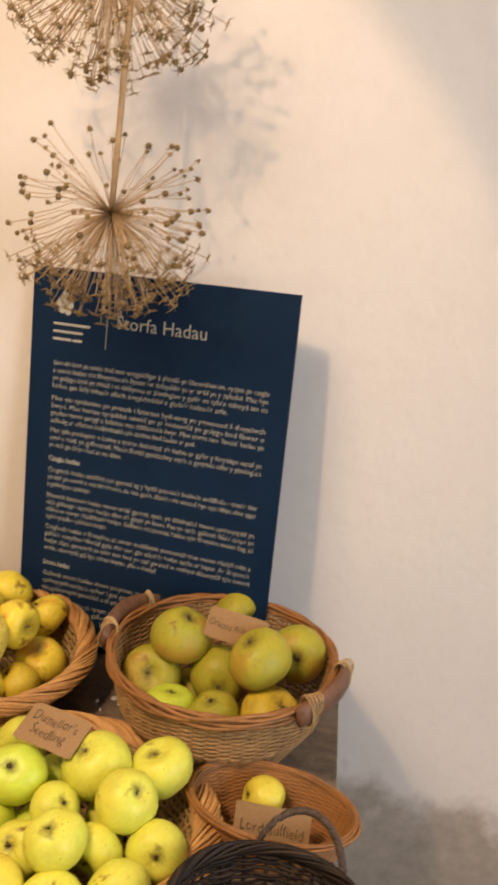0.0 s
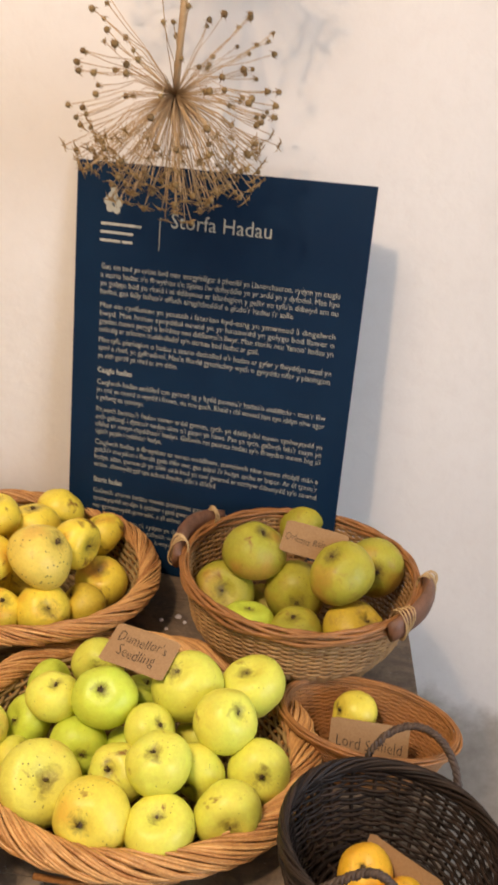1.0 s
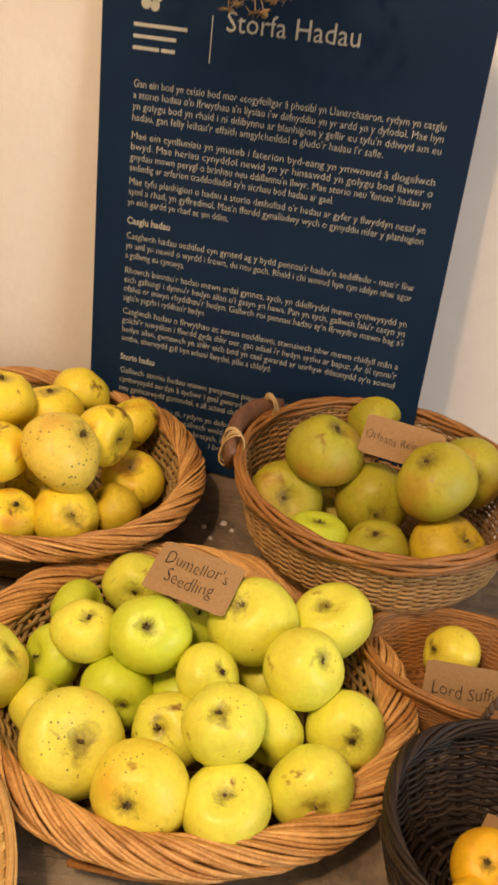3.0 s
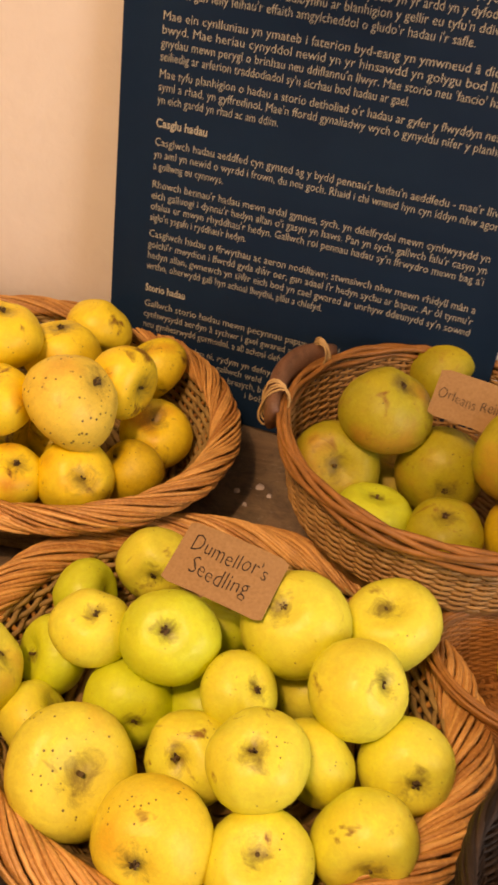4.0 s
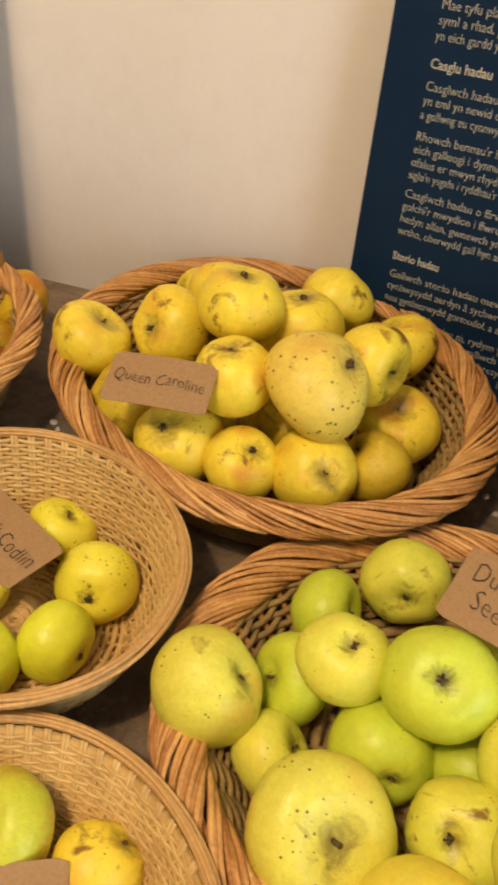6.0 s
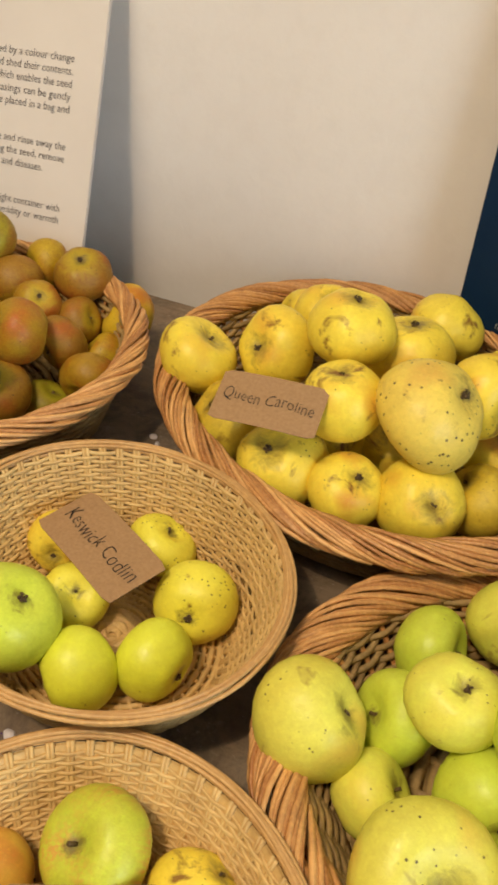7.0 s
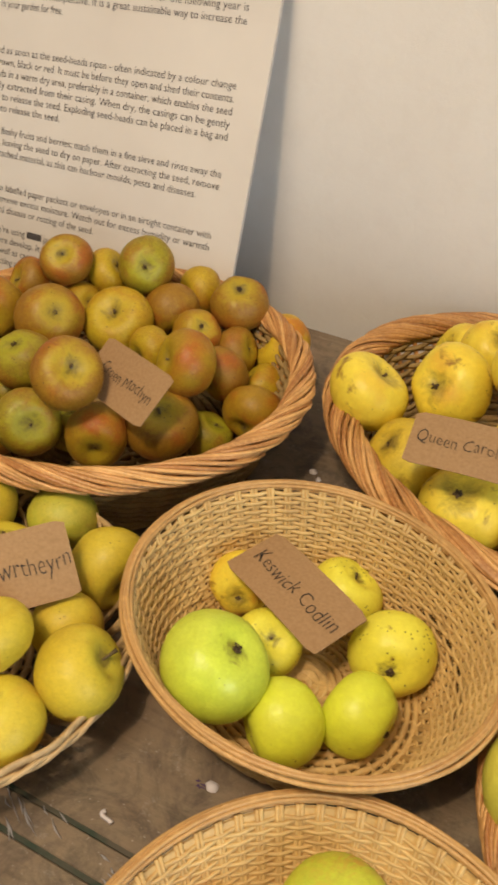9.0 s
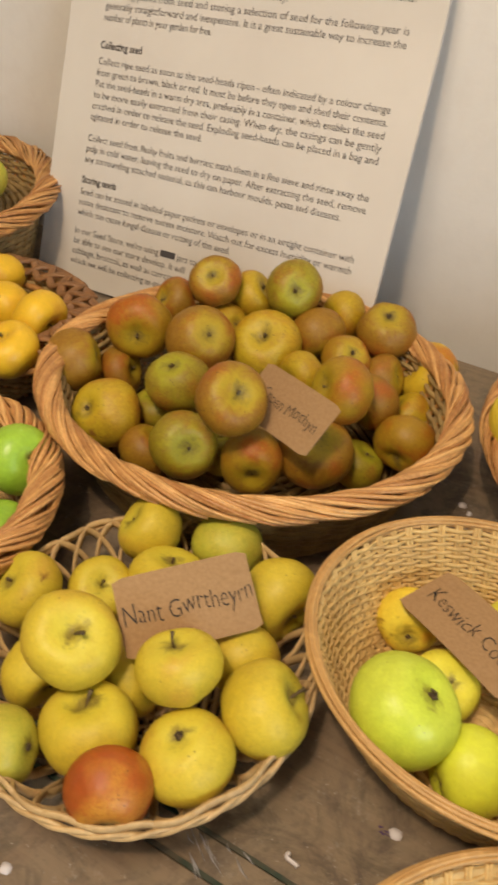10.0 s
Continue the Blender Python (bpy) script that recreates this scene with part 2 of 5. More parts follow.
KRAFT, nt, b = shader("kraft_card", 0.85, 0.2)
v = coords(nt, 5.0)
nt.links.new(mix(nt, ramp(nt, noise_tex(nt, v, 400.0, 5.0), 0.3, 0.7), (0.305, 0.178, 0.083), (0.37, 0.222, 0.106)), b.inputs["Base Color"])
bump(nt, b, noise_tex(nt, v, 900.0, 3.0), 0.2, 0.0004)
INK, nt, b = shader("black_ink", 0.6, 0.3)
b.inputs["Base Color"].default_value = (0.012, 0.011, 0.012, 1)
CREAM_INK, nt, b = shader("cream_print", 0.6, 0.3)
b.inputs["Base Color"].default_value = (0.43, 0.415, 0.345, 1)
GREY_INK, nt, b = shader("dark_print", 0.6, 0.3)
b.inputs["Base Color"].default_value = (0.085, 0.075, 0.075, 1)

NAVY, nt, b = shader("navy_board_print", 0.55, 0.15)
v = coords(nt)
nt.links.new(mix(nt, ramp(nt, noise_tex(nt, v, 9.0, 5.0), 0.35, 0.7), (0.0045, 0.0185, 0.047), (0.006, 0.0235, 0.056)), b.inputs["Base Color"])
nt.links.new(ramp(nt, noise_tex(nt, v, 40.0, 4.0), 0.3, 0.7, 0.36, 0.52), b.inputs["Roughness"])
BOARD_CREAM, nt, b = shader("cream_board_print", 0.55, 0.35)
v = coords(nt)
nt.links.new(mix(nt, ramp(nt, noise_tex(nt, v, 7.0, 5.0), 0.35, 0.7), (0.70, 0.637, 0.565), (0.655, 0.59, 0.52)), b.inputs["Base Color"])

PLASTER, nt, b = shader("limewashed_plaster", 0.88, 0.25)
v = coords(nt)
base = mix(nt, ramp(nt, noise_tex(nt, v, 1.6, 4.0), 0.35, 0.7), (0.835, 0.785, 0.725), (0.775, 0.72, 0.66))
base = mix(nt, ramp(nt, noise_tex(nt, v, 38.0, 6.0, 0.7), 0.46, 0.78, 0.0, 0.28), base, (0.70, 0.635, 0.57))
xyz = separate(nt, v)
worn = nt.nodes.new("ShaderNodeMath")
worn.operation = "ADD"
nt.links.new(xyz[2], worn.inputs[0])
nt.links.new(ramp(nt, noise_tex(nt, v, 7.0, 5.0, 0.6), 0.2, 0.8, -0.09, 0.09), worn.inputs[1])
earth = mix(nt, ramp(nt, noise_tex(nt, v, 30.0, 6.0, 0.65), 0.3, 0.7), (0.34, 0.28, 0.215), (0.47, 0.405, 0.33))
base = mix(nt, ramp(nt, worn.outputs[0], 0.44, 0.51, 0.9, 0.0), base, earth)
nt.links.new(base, b.inputs["Base Color"])
relief = nt.nodes.new("ShaderNodeMath")
relief.operation = "ADD"
nt.links.new(noise_tex(nt, v, 7.0, 4.0), relief.inputs[0])
nt.links.new(times(nt, noise_tex(nt, v, 34.0, 6.0, 0.62, 0.4), 0.45), relief.inputs[1])
bump(nt, b, relief.outputs[0], 0.23, 0.010)

OLD_WOOD, nt, b = shader("worn_table_wood", 0.62, 0.35)
v = coords(nt)
stretch = nt.nodes.new("ShaderNodeMapping")
stretch.inputs["Scale"].default_value = (1.0, 14.0, 14.0)
nt.links.new(v, stretch.inputs[0])
grain = noise_tex(nt, stretch.outputs[0], 6.0, 7.0, 0.65, 0.4)
base = mix(nt, ramp(nt, grain, 0.3, 0.72), (0.24, 0.163, 0.103), (0.155, 0.103, 0.066))
base = mix(nt, ramp(nt, noise_tex(nt, v, 7.0, 5.0, 0.6), 0.38, 0.68, 0.0, 0.7), base, (0.285, 0.23, 0.155))
base = mix(nt, ramp(nt, noise_tex(nt, v, 13.0, 8.0, 0.8, 1.0), 0.50, 0.64, 0.0, 0.72), base, (0.085, 0.062, 0.05))
base = mix(nt, ramp(nt, noise_tex(nt, v, 48.0, 6.0, 0.8), 0.58, 0.70, 0.0, 0.62), base, (0.36, 0.31, 0.26))
base = mix(nt, ramp(nt, noise_tex(nt, v, 26.0, 8.0, 0.8, 1.5), 0.50, 0.60, 0.0, 0.55), base, (0.095, 0.075, 0.05))
base = mix(nt, ramp(nt, noise_tex(nt, v, 210.0, 3.0, 0.7), 0.66, 0.72, 0.0, 0.75), base, (0.46, 0.40, 0.34))
base = mix(nt, ramp(nt, noise_tex(nt, v, 120.0, 4.0, 0.8), 0.54, 0.72, 0.0, 0.4), base, (0.08, 0.06, 0.047))
base = mix(nt, ramp(nt, noise_tex(nt, v, 5.0, 3.0), 0.70, 0.76, 0.0, 0.35), base, (0.07, 0.03, 0.06))
nt.links.new(base, b.inputs["Base Color"])
nt.links.new(ramp(nt, grain, 0.3, 0.7, 0.5, 0.78), b.inputs["Roughness"])
bump(nt, b, grain, 0.35, 0.002)
GREEN_PAINT, nt, b = shader("old_green_paint", 0.6, 0.35)
v = coords(nt)
nt.links.new(mix(nt, ramp(nt, noise_tex(nt, v, 30.0, 5.0), 0.45, 0.6), (0.026, 0.044, 0.028), (0.085, 0.072, 0.05)), b.inputs["Base Color"])
CHIP, nt, b = shader("white_paint_chip", 0.7, 0.3)
b.inputs["Base Color"].default_value = (0.62, 0.56, 0.55, 1)
SCUFF, nt, b = shader("grey_scuff", 0.75, 0.25)
b.inputs["Base Color"].default_value = (0.36, 0.34, 0.34, 1)
VIOLET, nt, b = shader("violet_ink", 0.7, 0.2)
b.inputs["Base Color"].default_value = (0.085, 0.045, 0.12, 1)
STONE, nt, b = shader("floor_stone", 0.8, 0.3)
v = coords(nt)
nt.links.new(mix(nt, noise_tex(nt, v, 5.0, 6.0), (0.20, 0.17, 0.14), (0.30, 0.26, 0.22)), b.inputs["Base Color"])
STALK_BROWN, nt, b = shader("apple_stalk", 0.7, 0.3)
b.inputs["Base Color"].default_value = (0.10, 0.065, 0.025, 1)
CALYX, nt, b = shader("dry_calyx", 0.85, 0.2)
v = coords(nt, 3.0)
nt.links.new(mix(nt, noise_tex(nt, v, 30.0, 4.0), (0.05, 0.032, 0.015), (0.15, 0.10, 0.05)), b.inputs["Base Color"])


# ---- mesh helpers ----
class Shape:
    """Vertices and faces gathered for one mesh."""

    def __init__(self):
        self.v, self.f = [], []

    def tube(self, pts, r, sides=5, closed=False, flat=1.0, caps=True, twist=0.0):
        """A rod along pts; r is one radius or one for each point; flat squeezes it sideways."""
        pts = np.asarray(pts, float)
        n = len(pts)
        rr = np.broadcast_to(np.asarray(r, float), (n,))
        t = np.roll(pts, -1, 0) - np.roll(pts, 1, 0) if closed else np.gradient(pts, axis=0)
        t /= np.linalg.norm(t, axis=1)[:, None] + 1e-12
        ref = np.where(np.abs(t[:, 2:3]) > 0.9, [[1.0, 0, 0]], [[0, 0, 1.0]])
        a = np.cross(t, ref)
        a /= np.linalg.norm(a, axis=1)[:, None] + 1e-12
        c = np.cross(a, t)
        ang = np.arange(sides) * 2 * np.pi / sides + twist
        ring = pts[:, None] + rr[:, None, None] * (flat * np.cos(ang)[None, :, None] * a[:, None] + np.sin(ang)[None, :, None] * c[:, None])
        o = len(self.v)
        self.v.extend(ring.reshape(-1, 3).tolist())
        for i in range(n if closed else n - 1):
            j = (i + 1) % n
            for k in range(sides):
                l = (k + 1) % sides
                self.f.append((o + i * sides + k, o + i * sides + l, o + j * sides + l, o + j * sides + k))
        if caps and not closed:
            self.f.append(tuple(o + k for k in reversed(range(sides))))
            self.f.append(tuple(o + (n - 1) * sides + k for k in range(sides)))

    def grid(self, rows):
        """A sheet through rows of points."""
        o, w = len(self.v), len(rows[0])
        for row in rows:
            self.v.extend([tuple(p) for p in row])
        for i in range(len(rows) - 1):
            for k in range(w - 1):
                self.f.append((o + i * w + k, o + i * w + k + 1, o + (i + 1) * w + k + 1, o + (i + 1) * w + k))

    def mesh(self, name, smooth=True):
        me = bpy.data.meshes.new(name)
        me.from_pydata(self.v, [], self.f)
        me.update()
        if smooth:
            me.polygons.foreach_set("use_smooth", [True] * len(me.polygons))
        return me


def part(name, shape, material, parent, label="", smooth=True, kind=""):
    me = shape if isinstance(shape, bpy.types.Mesh) else shape.mesh(name, smooth)
    if material and not me.materials:
        me.materials.append(material)
    ob = new(name, me)
    ob.parent = parent
    return tagged(ob, label, kind=kind)


def empty(name, m):
    ob = new(name)
    ob.empty_display_size = 0.05
    ob.matrix_world = m
    return ob


def box_mesh(name, lo, hi, bevel=0.0, segs=2):
    bm = bmesh.new()
    bmesh.ops.create_cube(bm, size=1.0)
    for vert in bm.verts:
        vert.co = [lo[i] + (vert.co[i] + 0.5) * (hi[i] - lo[i]) for i in range(3)]
    if bevel:
        bmesh.ops.bevel(bm, geom=bm.edges[:], offset=bevel, segments=segs, affect="EDGES", profile=0.5)
    me = bpy.data.meshes.new(name)
    bm.to_mesh(me)
    bm.free()
    return me


def letters(text, size, width=None, bold=0.0):
    """Lettering in the built-in font as points in the plane and faces; width stretches the line to a length."""
    cu = bpy.data.curves.new("lettering", "FONT")
    cu.body, cu.size, cu.resolution_u, cu.offset = text, size, 2, bold
    ob = bpy.data.objects.new("lettering", cu)
    me = bpy.data.meshes.new_from_object(ob)
    co = np.array([tuple(q.co) for q in me.vertices]).reshape(-1, 3)
    faces = [tuple(p.vertices) for p in me.polygons]
    bpy.data.objects.remove(ob)
    bpy.data.meshes.remove(me)
    bpy.data.curves.remove(cu)
    if width and len(co):
        co[:, 0] *= width / max(co[:, 0].max(), 1e-6)
    return co, faces


# ---- the room ----
WALL_Y = 0.012
XL, XR, YF, TOP = -3.2, 1.6, -3.2, 2.6


def wavy_wall(name):
    """The old back wall: hand-trowelled plaster that swells a little, with a bare lower band."""
    s = Shape()
    xs, zs = np.linspace(XL, XR, 97), np.linspace(0.0, TOP, 53)
    rows = []
    for z in zs:
        row = []
        for x in xs:
            swell = 0.006 * noise.noise(Vector((x * 1.3, z * 1.3, 4.0))) + 0.002 * noise.noise(Vector((x * 7, z * 7, 1.0)))
            row.append((x, WALL_Y + 0.008 + swell, z))
        rows.append(row)
    s.grid(rows)
    o = len(s.v)
    s.v += [(XL, 0.35, 0), (XR, 0.35, 0), (XR, 0.35, TOP), (XL, 0.35, TOP)]
    s.f.append((o + 1, o, o + 3, o + 2))
    return s


wall = new("wall_north", wavy_wall("wall").mesh("wall_north"))
wall.data.materials.append(PLASTER)
tagged(wall, "white limewashed plaster wall behind the table", "wall", kind="structure")

def plain(name, lo, hi, material, label, category):
    ob = new(name, box_mesh(name, lo, hi))
    ob.data.materials.append(material)
    return tagged(ob, label, category, kind="structure")


plain("floor", (XL, YF, -0.1), (XR, 0.36, 0.0), STONE, "grey-brown stone floor", "floor")
plain("ceiling", (XL - 0.2, YF - 0.2, TOP), (XR + 0.4, 0.36, TOP + 0.1), PLASTER, "white plaster ceiling", "ceiling")
plain("wall_west", (XL - 0.2, YF, 0), (XL, 0.35, TOP), PLASTER, "white plaster wall", "wall")
plain("wall_south", (XL - 0.2, YF - 0.2, 0), (XR + 0.4, YF, TOP), PLASTER, "white plaster wall", "wall")
# right wall round its window opening
plain("wall_east_1", (XR, YF, 0), (XR + 0.4, -2.42, TOP), PLASTER, "white plaster wall beside a window", "wall")
plain("wall_east_2", (XR, -0.95, 0), (XR + 0.4, 0.35, TOP), PLASTER, "white plaster wall beside a window", "wall")
plain("wall_east_3", (XR, -2.42, 0), (XR + 0.4, -0.95, 0.85), PLASTER, "white plaster wall under a window", "wall")
plain("wall_east_4", (XR, -2.42, 2.15), (XR + 0.4, -0.95, TOP), PLASTER, "white plaster wall over a window", "wall")

# ---- the table ----
TZ = 0.75
table = empty("table", pose(-0.6, -0.5, 0))
tagged(table, "old worn brown wooden table flecked with paint", "table")
TX0, TX1 = -1.9, 0.209


def plank(name, y0, y1, material, drop=0.0):
    me = box_mesh(name, (TX0 + 0.6, y0 + 0.5, TZ - 0.035), (TX1 + 0.6, y1 + 0.5, TZ - drop), 0.0015, 1)
    return part(name, me, material, table)


for y0, y1 in ((-0.3300, -0.02), (-0.6370, -0.3312), (-0.95, -0.6625)):
    plank("plank", y0, y1, OLD_WOOD)
plank("plank", -0.6600, -0.6385, OLD_WOOD, 0.0008)
for y0, y1 in ((-0.6392, -0.6363), (-0.6629, -0.6597)):
    part("seam", box_mesh("seam", (TX0 + 0.6, y0 + 0.5, TZ - 0.03), (0.19, y1 + 0.5, TZ + 0.0002)), GREEN_PAINT, table, "dark green paint left in the joint")
    part("seam", box_mesh("seam", (0.1902, y0 + 0.5, TZ - 0.03), (TX1 + 0.6, y1 + 0.5, TZ - 0.0001)), OLD_WOOD, table, "joint filled level with the planks")
for name, lo, hi in (("apron", (TX0 + 0.65, -0.40, 0.62), (TX1 + 0.55, -0.37, 0.714)), ("apron", (TX0 + 0.65, 0.40, 0.62), (TX1 + 0.55, 0.43, 0.714)),
                     ("apron", (TX1 + 0.50, -0.36, 0.62), (TX1 + 0.53, 0.39, 0.714)), ("apron", (TX0 + 0.68, -0.36, 0.62), (TX0 + 0.71, 0.39, 0.714))):
    part(name, box_mesh(name, lo, hi, 0.002, 1), OLD_WOOD, table)
for x in (TX0 + 0.64, TX1 + 0.49):
    for y in (-0.41, 0.36):
        part("leg", box_mesh("leg", (x, y, 0.0), (x + 0.07, y + 0.07, 0.7135), 0.004, 2), OLD_WOOD, table)


# ---- the two notice boards ----
def lay(lines, place, material, parent, name, label=""):
    """Lines of (text, x, y, size, width) laid on a board by place(u, v)."""
    s = Shape()
    for text, u, vv, size, width in lines:
        co, faces = letters(text, size, width, 0.00022 if name == "heading" else -0.00006)
        o = len(s.v)
        s.v += [place(u + q[0], vv + q[1]) for q in co]
        s.f += [tuple(o + i for i in f) for f in faces]
    return part(name, s, material, parent, label, smooth=False, kind="stuff" if name == "text" else "")


def strip(s, place, u0, u1, v0, v1):
    o = len(s.v)
    s.v += [place(u0, v0), place(u1, v0), place(u1, v1), place(u0, v1)]
    s.f.append((o, o + 1, o + 2, o + 3))


W_W, W_H = 0.420, 0.599
welsh = empty("notice_board", Matrix.Translation((-0.3255, -0.052, TZ + 0.0005)) @ pose(0, 0, 0, 0, 0, -12.6) @ pose(0, 0, 0, -5.3, 0, 0) @ pose(0, 0, 0, 0, -1.0, 0))
tagged(welsh, "dark navy notice board with cream Welsh print, leaning on the wall", "notice board", "notice boards")
part("panel", box_mesh("panel", (0, 0, 0), (W_W, 0.005, W_H), 0.0006, 1), NAVY, welsh)


def on_welsh(u, vv):
    return (u, -0.0006, vv)


PITCH = 0.01175
U0, UW = 0.0415, 0.3475


def paragraph(lines, v0, last, u0=U0, width=UW, size=0.0112, pitch=PITCH):
    """Justified lines from v0 downwards; the last line fills only its share."""
    return [(text, u0, v0 - i * pitch - 0.004, size, width * (last if i == len(lines) - 1 else 1.0)) for i, text in enumerate(lines)]


lay([("Storfa Hadau", 0.143, 0.520, 0.0285, 0.1445)], on_welsh, CREAM_INK, welsh, "title", "cream serif title")
lay(paragraph(["Gan ein bod yn ceisio bod mor ecogyfeillgar \u00e2 phosibl yn Llanerchaeron, rydym yn casglu",
               "a storio hadau o'n ffrwythau a'n llysiau i'w defnyddio yn yr ardd yn y dyfodol. Mae hyn",
               "yn golygu bod yn rhaid i ni ddibynnu ar blanhigion y gellir eu tyfu'n ddiwyd am eu",
               "hadau, gan felly leihau'r effaith amgylcheddol o gludo'r hadau i'r safle."], 0.4575, 0.83), on_welsh, CREAM_INK, welsh, "text")
lay(paragraph(["Mae ein cynlluniau yn ymateb i faterion byd-eang yn ymwneud \u00e2 diogelwch",
               "bwyd. Mae heriau cynyddol newid yn yr hinsawdd yn golygu bod llawer o",
               "gnydau mewn perygl o brinhau neu ddiflannu'n llwyr. Mae storio neu 'fancio' hadau yn",
               "seiliedig ar arferion traddodiadol sy'n sicrhau bod hadau ar gael."], 0.4025, 0.70), on_welsh, CREAM_INK, welsh, "text")
lay(paragraph(["Mae tyfu planhigion o hadau a storio detholiad o'r hadau ar gyfer y flwyddyn nesaf yn",
               "syml a rhad, yn gyffredinol. Mae'n ffordd gynaliadwy wych o gynyddu nifer y planhigion",
               "yn eich gardd yn rhad ac am ddim."], 0.352, 0.36), on_welsh, CREAM_INK, welsh, "text")
lay([("Casglu hadau", U0, 0.3025, 0.0115, 0.055)], on_welsh, CREAM_INK, welsh, "heading")
lay(paragraph(["Casglwch hadau aeddfed cyn gynted ag y bydd pennau'r hadau'n aeddfedu - mae'r lliw",
               "yn aml yn newid o wyrdd i frown, du neu goch. Rhaid i chi wneud hyn cyn iddyn nhw agor",
               "a gollwng eu cynnwys."], 0.2885, 0.22), on_welsh, CREAM_INK, welsh, "text")
lay(paragraph(["Rhowch bennau'r hadau mewn ardal gynnes, sych, yn ddelfrydol mewn cynhwysydd yn",
               "eich galluogi i dynnu'r hedyn allan o'i gasyn yn haws. Pan yn sych, gallwch falu'r casyn yn",
               "ofalus er mwyn rhyddhau'r hedyn. Gallwch roi pennau hadau sy'n ffrwydro mewn bag a'i",
               "siglo'n ysgafn i ryddhau'r hedyn."], 0.2465, 0.31, pitch=0.0114), on_welsh, CREAM_INK, welsh, "text")
lay(paragraph(["Casglwch hadau o ffrwythau ac aeron noddlawn; stwnsiwch nhw mewn rhidyll m\u00e2n a",
               "golchi'r mwydion i ffwrdd gyda d\u0175r oer, gan adael i'r hedyn sychu ar bapur. Ar \u00f4l tynnu'r",
               "hedyn allan, gwnewch yn si\u0175r eich bod yn cael gwared ar unrhyw ddeunydd sy'n sownd",
               "wrtho, oherwydd gall hyn achosi llwydni, pl\u00e2u a chlefyd."], 0.195, 0.57, pitch=0.0118), on_welsh, CREAM_INK, welsh, "text")
lay([("Storio hadau", U0, 0.1305, 0.0115, 0.047)], on_welsh, CREAM_INK, welsh, "heading")
lay(paragraph(["Gallwch storio hadau mewn pecynnau papur neu amlenni wedi'u labelu neu mewn",
               "cynhwysydd aerdyn \u00e2 sychwr i gael gwared ar unrhyw leithder. Cadwch olwg am leithder",
               "neu gynhesrwydd gormodol, a all achosi clefyd ffwngaidd neu bydru'r hedyn."], 0.1165, 0.80, pitch=0.0122), on_welsh, CREAM_INK, welsh, "text")
lay([("Storfa Hadau ni, rydym yn defnyddio", 0.0640, 0.0690, 0.0112, 0.150), ("gallwch weld", 0.1330, 0.0572, 0.0112, 0.054),
     ("bresych, brocoli", 0.1480, 0.0455, 0.0112, 0.064), ("i bob", 0.1700, 0.0337, 0.0112, 0.022)], on_welsh, CREAM_INK, welsh, "text")
s = Shape()
strip(s, on_welsh, 0.1275, 0.1287, 0.487, 0.533)
part("divider", s, CREAM_INK, welsh, smooth=False)
s = Shape()
for k, widths in enumerate(((0.062,), (0.050,), (0.031, 0.016))):
    u = 0.0385
    for w in widths:
        strip(s, on_welsh, u, u + w, 0.5146 - 0.0115 * k, 0.5182 - 0.0115 * k)
        u += w + 0.0025
part("small_print", s, CREAM_INK, welsh, "three plain cream bars", smooth=False)
s = Shape()
for du, dv, r in ((0, 0.006, 0.008), (-0.007, 0.0, 0.0065), (0.008, -0.001, 0.007), (-0.004, -0.009, 0.006), (0.006, -0.011, 0.0055), (0.001, 0.015, 0.005)):
    o = len(s.v)
    s.v += [on_welsh(0.056 + du + r * math.cos(k * 0.5236), 0.547 + dv + r * math.sin(k * 0.5236)) for k in range(12)]
    s.f.append(tuple(range(o, o + 12)))
part("emblem", s, CREAM_INK, welsh, "plain cream leaf-like emblem", smooth=False)

# the cream board bows: it stands off the wall at its foot and comes upright against it
E_W, E_H = 0.4555, 0.61
english = empty("notice_board", pose(-1.1677, -0.139, TZ + 0.001, 0, -2.0, 0))
tagged(english, "cream printed notice board with dark English text, bowed against the wall", "notice board", "notice boards")
BOW = [(0.0, 0.0)]
for i in range(122):
    d = i * 0.005
    lean = radians(20.6) * (1.0 - min(1.0, max(0.0, (d - 0.31) / 0.16)) ** 0.8)
    BOW.append((BOW[-1][0] + 0.005 * math.sin(lean), BOW[-1][1] + 0.005 * math.cos(lean)))


def on_english(u, vv, out=0.0006):
    i = min(max(vv, 0.0) / 0.005, 121.0)
    k = int(i)
    f = i - k
    y = BOW[k][0] * (1 - f) + BOW[k + 1][0] * f
    z = BOW[k][1] * (1 - f) + BOW[k + 1][1] * f
    return (u - 0.012 * (0.2 - vv), y - out, z)


s = Shape()
vs = np.linspace(0, E_H, 50)
front = [[on_english(u, q, 0.0) for u in (0, E_W * 0.5, E_W)] for q in vs]
back = [[(p[0], p[1] + 0.005, p[2]) for p in row] for row in front]
s.grid(front)
s.grid([row[::-1] for row in back])
s.grid([[f[2] for f in front], [b_[2] for b_ in back]][::-1])
s.grid([[f[0] for f in front], [b_[0] for b_ in back]])
s.grid([front[-1], back[-1]])
s.grid([back[0], front[0]])
part("panel", s, BOARD_CREAM, english, smooth=False)
EU, EW, EP = 0.0515, 0.371, 0.0123


def epara(lines, v0, last):
    return paragraph(lines, v0, last, EU, EW, 0.0113, EP)


